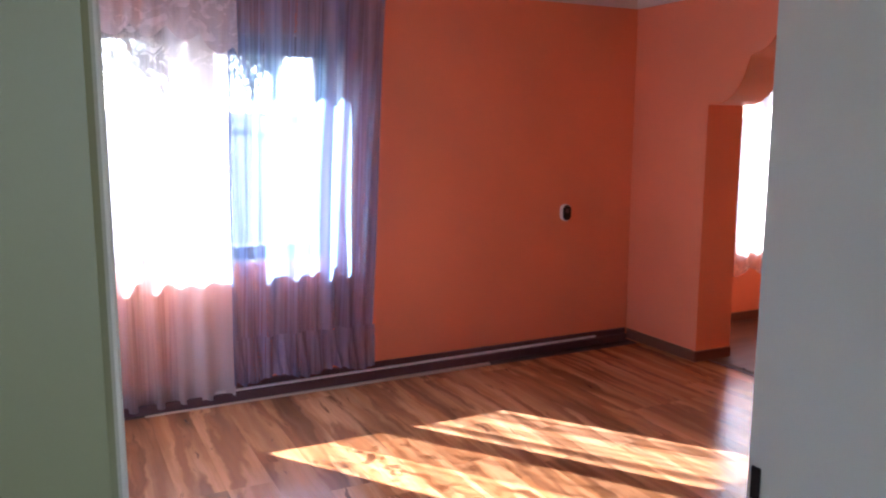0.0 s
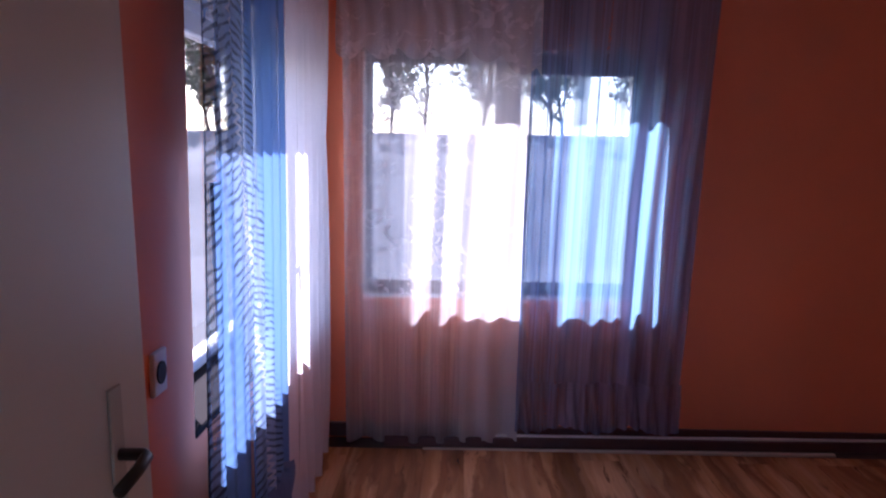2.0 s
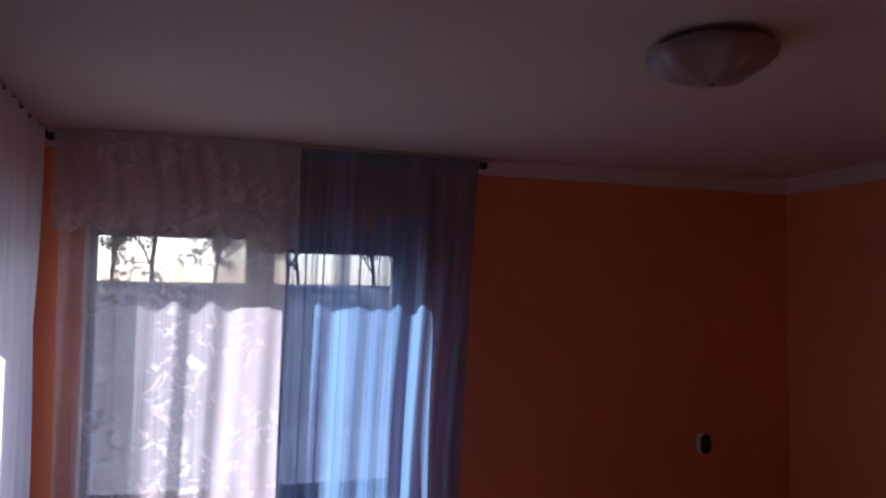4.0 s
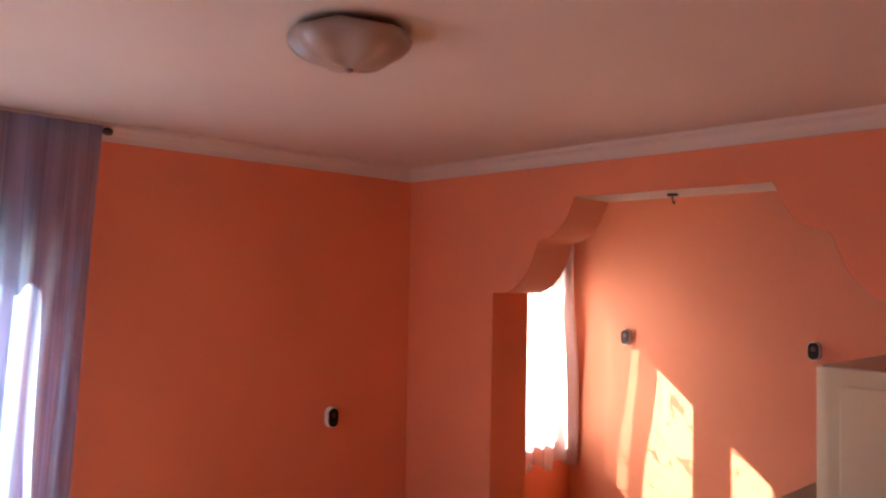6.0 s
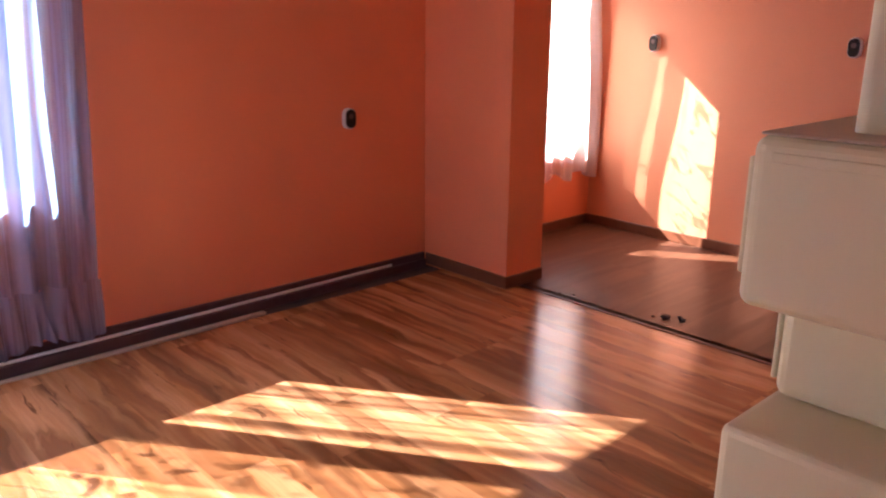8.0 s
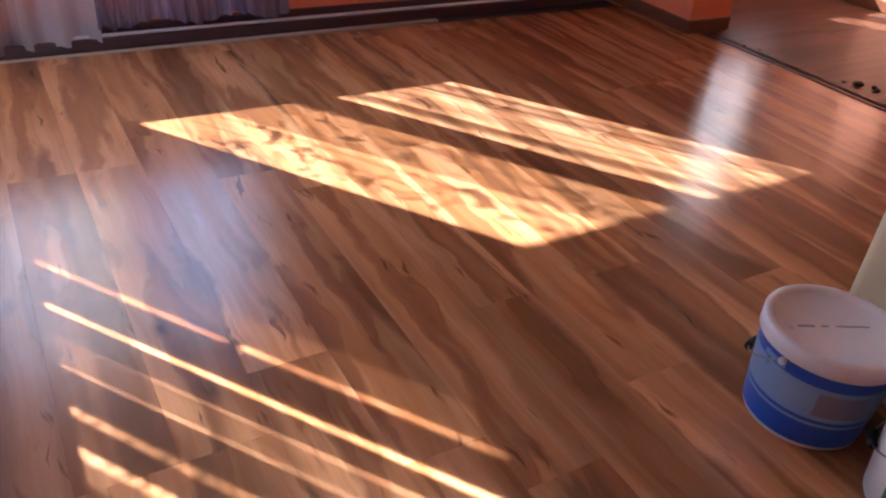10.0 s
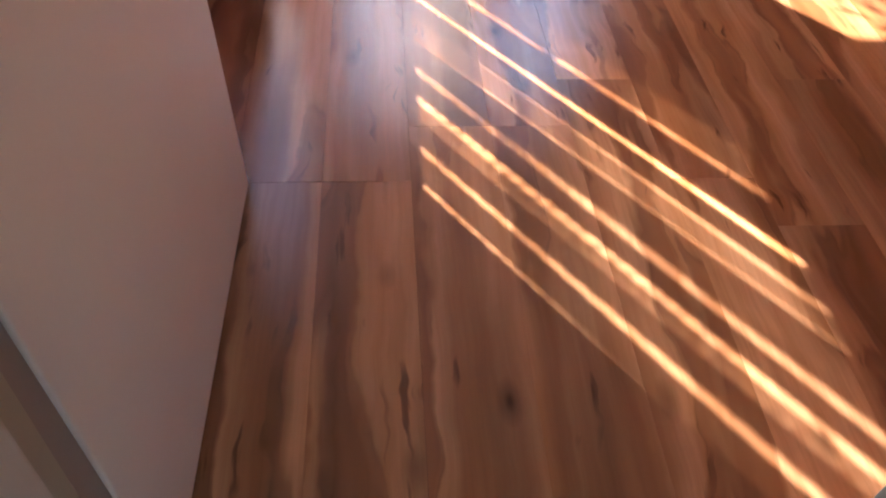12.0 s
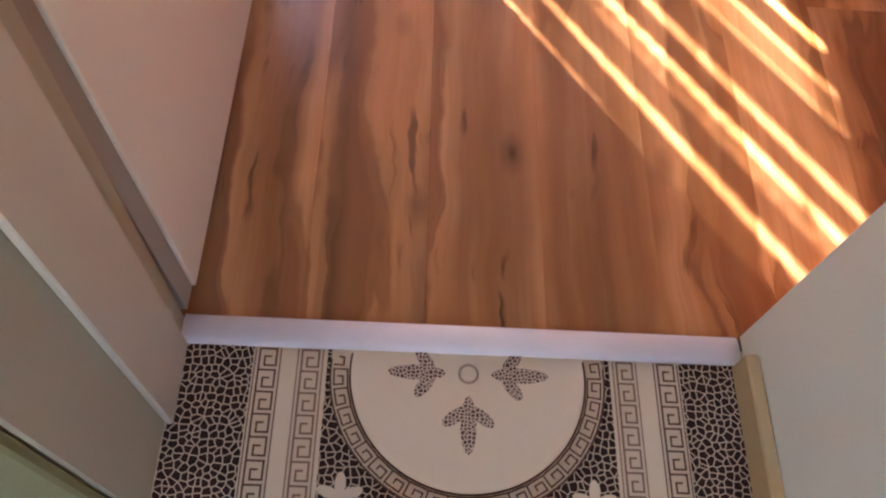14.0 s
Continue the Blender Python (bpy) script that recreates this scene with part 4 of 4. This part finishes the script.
part("shelf", box(SX + 0.012, 2.97, 0.003, SY - 0.012, 1.2225, 1.228, 0.002), STOVETOP, fire, "dusty brownish top board")
rc = 0.03
curve = [(SX + 0.125 + rc - rc * math.cos(a), SY - 0.135 - rc + rc * math.sin(a)) for a in (math.pi / 2 * i / 8 for i in range(9))]
smooth_side = prism([(2.96, 0.002), (SX + 0.125, 0.002)] + curve + [(2.96, SY - 0.135)], "z", 1.229, 1.543)
part("chimney", smooth_side, STOVEPAINT, fire)
part("chimney_cap", box(SX + 0.137, 2.95, 0.003, SY - 0.150, 1.5432, 1.547, 0.001), STOVETOP, fire, "dusty brownish top board")
part("chimney_panel", box(SX + 0.118, SX + 0.127, 0.02, SY - 0.19, 1.27, 1.51, 0.004, 2), STOVEPAINT, fire)
tagged(fire, "stepped ivory painted built-in fireplace with rounded corners", "fireplace")


# ---- paint buckets ----
def bucket(name, at, turn, label, style):
    top = thing(name, at, turn)
    top.scale = (1.0, 1.0, 1.026)
    rb, rt, h = 0.126, 0.141, 0.222
    r = lambda z: rb + (rt - rb) * z / h
    smooth(part("body", lathe([(0, 0), (rb - 0.006, 0.0), (rb, 0.005), (r(0.11), 0.11), (rt, h), (rt - 0.004, h), (0, h - 0.004)], 56), BUCKET, top))

    def wrap(nm, z0, z1, a0, a1, mat, off, lab=""):
        b = bmesh.new()
        n = 40
        lo = [b.verts.new(((r(z0) + off) * math.cos(a), (r(z0) + off) * math.sin(a), z0)) for a in (radians(a0 + (a1 - a0) * i / n) for i in range(n + 1))]
        hi = [b.verts.new(((r(z1) + off) * math.cos(a), (r(z1) + off) * math.sin(a), z1)) for a in (radians(a0 + (a1 - a0) * i / n) for i in range(n + 1))]
        for i in range(n):
            b.faces.new((lo[i], lo[i + 1], hi[i + 1], hi[i]))
        return smooth(part(nm, b, mat, top, lab))
    if style == "blue":
        wrap("label_band", 0.014, 0.202, 0, 360, BLUE_LABEL, 0.0012, "deep blue printed label")
        wrap("label_light", 0.088, 0.172, 120, 330, LIGHT_LABEL, 0.0020, "pale blue picture strip")
        wrap("label_swoosh", 0.072, 0.079, 100, 340, LIGHT_LABEL, 0.0024)
        wrap("label_mark", 0.176, 0.190, 158, 182, LIGHT_LABEL, 0.0026)
        wrap("label_patch", 0.100, 0.160, 215, 258, GREY_LABEL, 0.0026)
        wrap("label_patch", 0.096, 0.150, 275, 318, GREY_LABEL, 0.0026)
    else:
        wrap("label_green", 0.02, 0.085, 150, 300, GREEN_LABEL, 0.0014, "green leafy label print")
        wrap("label_bar", 0.105, 0.135, 200, 262, VIOLET, 0.0022, "violet bars of lettering")
        wrap("label_bar", 0.145, 0.158, 195, 240, BLACKPL, 0.0022)
        wrap("label_bar", 0.050, 0.060, 205, 250, WHITEPL, 0.0024)
    lid = smooth(part("lid", lathe([(0, 0.232), (0.118, 0.232), (0.124, 0.236), (0.128, 0.243), (0.142, 0.244), (0.1475, 0.240), (0.1475, 0.206), (0.143, 0.203), (0.141, 0.206)], 64), BUCKET, top, "white lid with a raised rim"))
    for x0, x1, w in ((-0.082, -0.044, 0.0035), (-0.030, -0.014, 0.0025), (0.004, 0.078, 0.002)):
        part("stamp", box(x0, x1, 0.005 - w, 0.005 + w, 0.2322, 0.2328), GREY_LABEL, lid).matrix_basis = pose(0, 0, 0, 0, 0, -26)
    def bail(a):
        c = radians(a)
        return ((0.150 - 0.003 * math.sin(c)) * math.cos(c), (0.150 - 0.003 * math.sin(c)) * math.sin(c), 0.197 - 0.095 * math.sin(c))
    wire = smooth(part("handle_wire", tube([bail(a) for a in range(0, 181, 9)], 0.0020, 6), METAL, top, "thin wire bail"))
    smooth(part("grip", tube([bail(a) for a in (98, 104, 110, 116, 122)], 0.009, 10), BLACKPL, wire, "black plastic grip"))
    for a in (0, 180):
        smooth(part("ear", lathe([(0, -0.004), (0.008, -0.004), (0.008, 0.004), (0, 0.004)], 12), BUCKET, top)).matrix_basis = Matrix.Translation(bail(a)) @ Matrix.Rotation(math.pi / 2, 4, "Y")
    return tagged(top, label, "bucket", "paint buckets")


bucket("paint_bucket", (1.831, 0.661, 0.0), 0, "white plastic paint bucket with a blue label and lid", "blue")
bucket("paint_bucket", (1.845, 0.352, 0.0), 10, "white plastic paint bucket with green and violet print", "green")

# ---- crumbs on the second floor ----
rng = random.Random(4)
for x, y, s in ((3.93, 2.04, 0.026), (3.955, 1.955, 0.020), (3.90, 2.09, 0.010), (3.99, 1.99, 0.012), (3.82, 2.64, 0.009), (3.86, 2.57, 0.008)):
    b = bmesh.new()
    bmesh.ops.create_icosphere(b, subdivisions=2, radius=s)
    for v in b.verts:
        v.co = v.co * (1 + rng.uniform(-0.3, 0.3))
        v.co.z *= 0.35
    ob = part("debris", b, DEBRIS)
    ob.matrix_basis = pose(x, y, s * 0.25)
    tagged(ob, "dark crumb of debris lying on brown laminate", "debris", "crumbs on the floor")

b = tube([(0, 0, 0.004), (0.02, 0.006, 0.006), (0.038, -0.004, 0.005), (0.05, 0.01, 0.004)], 0.004, 8)
ob = smooth(part("debris", b, DEBRIS))
ob.matrix_basis = pose(2.075, 0.49, 1.2282, 0, 0, -70)
tagged(ob, "short dark wire end lying on the fireplace shelf", "debris")

# ---- outside: ground and trees ----
b = bmesh.new()
ys = [-400, -60, -12, -3.2, 4.2, 9, 12, 15, 18, 21, 23, 30, 110, 600]
hs = [-0.5, -0.5, -0.5, -0.5, -0.5, -0.5, -0.3, 0.35, 1.15, 1.78, 1.95, 1.9, 1.5, 1.5]
xs = [-400, -60, -30, -15, -8, -3, 0, 3, 8, 15, 30, 60, 400]
rng = random.Random(17)
grid = [[b.verts.new((x, y, h + (rng.uniform(-0.06, 0.06) if 10 < y < 22 else 0.0))) for x in xs] for y, h in zip(ys, hs)]
for r0, r1 in zip(grid, grid[1:]):
    for i in range(len(xs) - 1):
        b.faces.new((r0[i], r0[i + 1], r1[i + 1], r1[i]))
structure("ground", b, YARD, "dark grey open yard rising to a low bank", "ground")


def tree(at, height, seed):
    rg = random.Random(seed)
    top = thing("tree", at)
    wood, leaves = bmesh.new(), bmesh.new()

    def limb(p, d, length, r, level):
        pts = [p]
        cur, dr = Vector(p), Vector(d)
        n = 4
        for _ in range(n):
            dr = (dr + Vector((rg.uniform(-1, 1), rg.uniform(-1, 1), rg.uniform(-0.3, 0.6))) * 0.16).normalized()
            cur = cur + dr * (length / n)
            pts.append(tuple(cur))
        tube(pts, r, 6 if level < 2 else 4, bm=wood, taper=r * 0.45)
        if level >= 3:
            for _ in range(9):
                c = Vector(pts[rg.randint(1, n)]) + Vector((rg.uniform(-1, 1), rg.uniform(-1, 1), rg.uniform(-1, 1))) * 0.16
                e1 = Vector((rg.uniform(-1, 1), rg.uniform(-1, 1), rg.uniform(-1, 1))).normalized() * rg.uniform(0.05, 0.10)
                e2 = e1.cross(Vector((rg.uniform(-1, 1), rg.uniform(-1, 1), 1))).normalized() * rg.uniform(0.03, 0.06)
                leaves.faces.new([leaves.verts.new(c + v) for v in (e1, e2, -e1, -e2)])
            return
        for k in range((10, 7, 5)[level]):
            t = rg.uniform(0.22, 1.0)
            i = min(n - 1, int(t * n))
            q = Vector(pts[i]).lerp(Vector(pts[i + 1]), t * n - i)
            side = Vector((rg.uniform(-1, 1), rg.uniform(-1, 1), rg.uniform(0.0, 0.9))).normalized()
            limb(tuple(q), (dr * 0.5 + side).normalized(), length * rg.uniform(0.38, 0.58), r * 0.42, level + 1)
    limb((0, 0, -0.3), (0, 0, 1), height * 0.62, 0.08, 0)
    part("trunk", wood, BARK, top)
    part("crown", leaves, LEAF, top, "loose crown of small leaves")
    return tagged(top, "loose-crowned young tree standing behind a low bank", "tree", "garden trees")


rng = random.Random(23)
for i in range(13):
    tree((-11.0 + 1.75 * i + rng.uniform(-0.5, 0.5), 26.5 + 5.0 * (i % 2) + rng.uniform(-1, 1), 1.85), rng.uniform(4.6, 6.4), 30 + i)

# ---- laminate planks ----
def planks(parent, x0, x1, y0, y1, width, length, along, material, skip=None):
    rg = random.Random(9)
    meshes = {}

    def piece(l):
        key = round(l, 3)
        if key not in meshes:
            g = 0.00022
            bb = box(g, width - g, g, key - g, -0.012, 0.0) if along == "y" else box(g, key - g, g, width - g, -0.012, 0.0)
            me = bpy.data.meshes.new("plank")
            bb.to_mesh(me)
            bb.free()
            me.materials.append(material)
            meshes[key] = me
        return meshes[key]
    a0, a1, c0, c1 = (x0, x1, y0, y1) if along == "y" else (y0, y1, x0, x1)
    a = a0
    while a < a1 - 0.01:
        c = c0 - rg.choice((0.0, 0.15, 0.3, 0.42)) * length
        while c < c1 - 0.02:
            s, e = max(c, c0), min(c + length, c1)
            if e - s > 0.03:
                ob = new("plank", piece(e - s))
                ob.parent = parent
                ob.location = (a, s, 0.0) if along == "y" else (s, a, 0.0)
            c += length
        a += width


planks(floor_a, XW + 0.005, XE + 0.09, 0.001, 3.415, 0.192, 1.285, "y", PLANK)
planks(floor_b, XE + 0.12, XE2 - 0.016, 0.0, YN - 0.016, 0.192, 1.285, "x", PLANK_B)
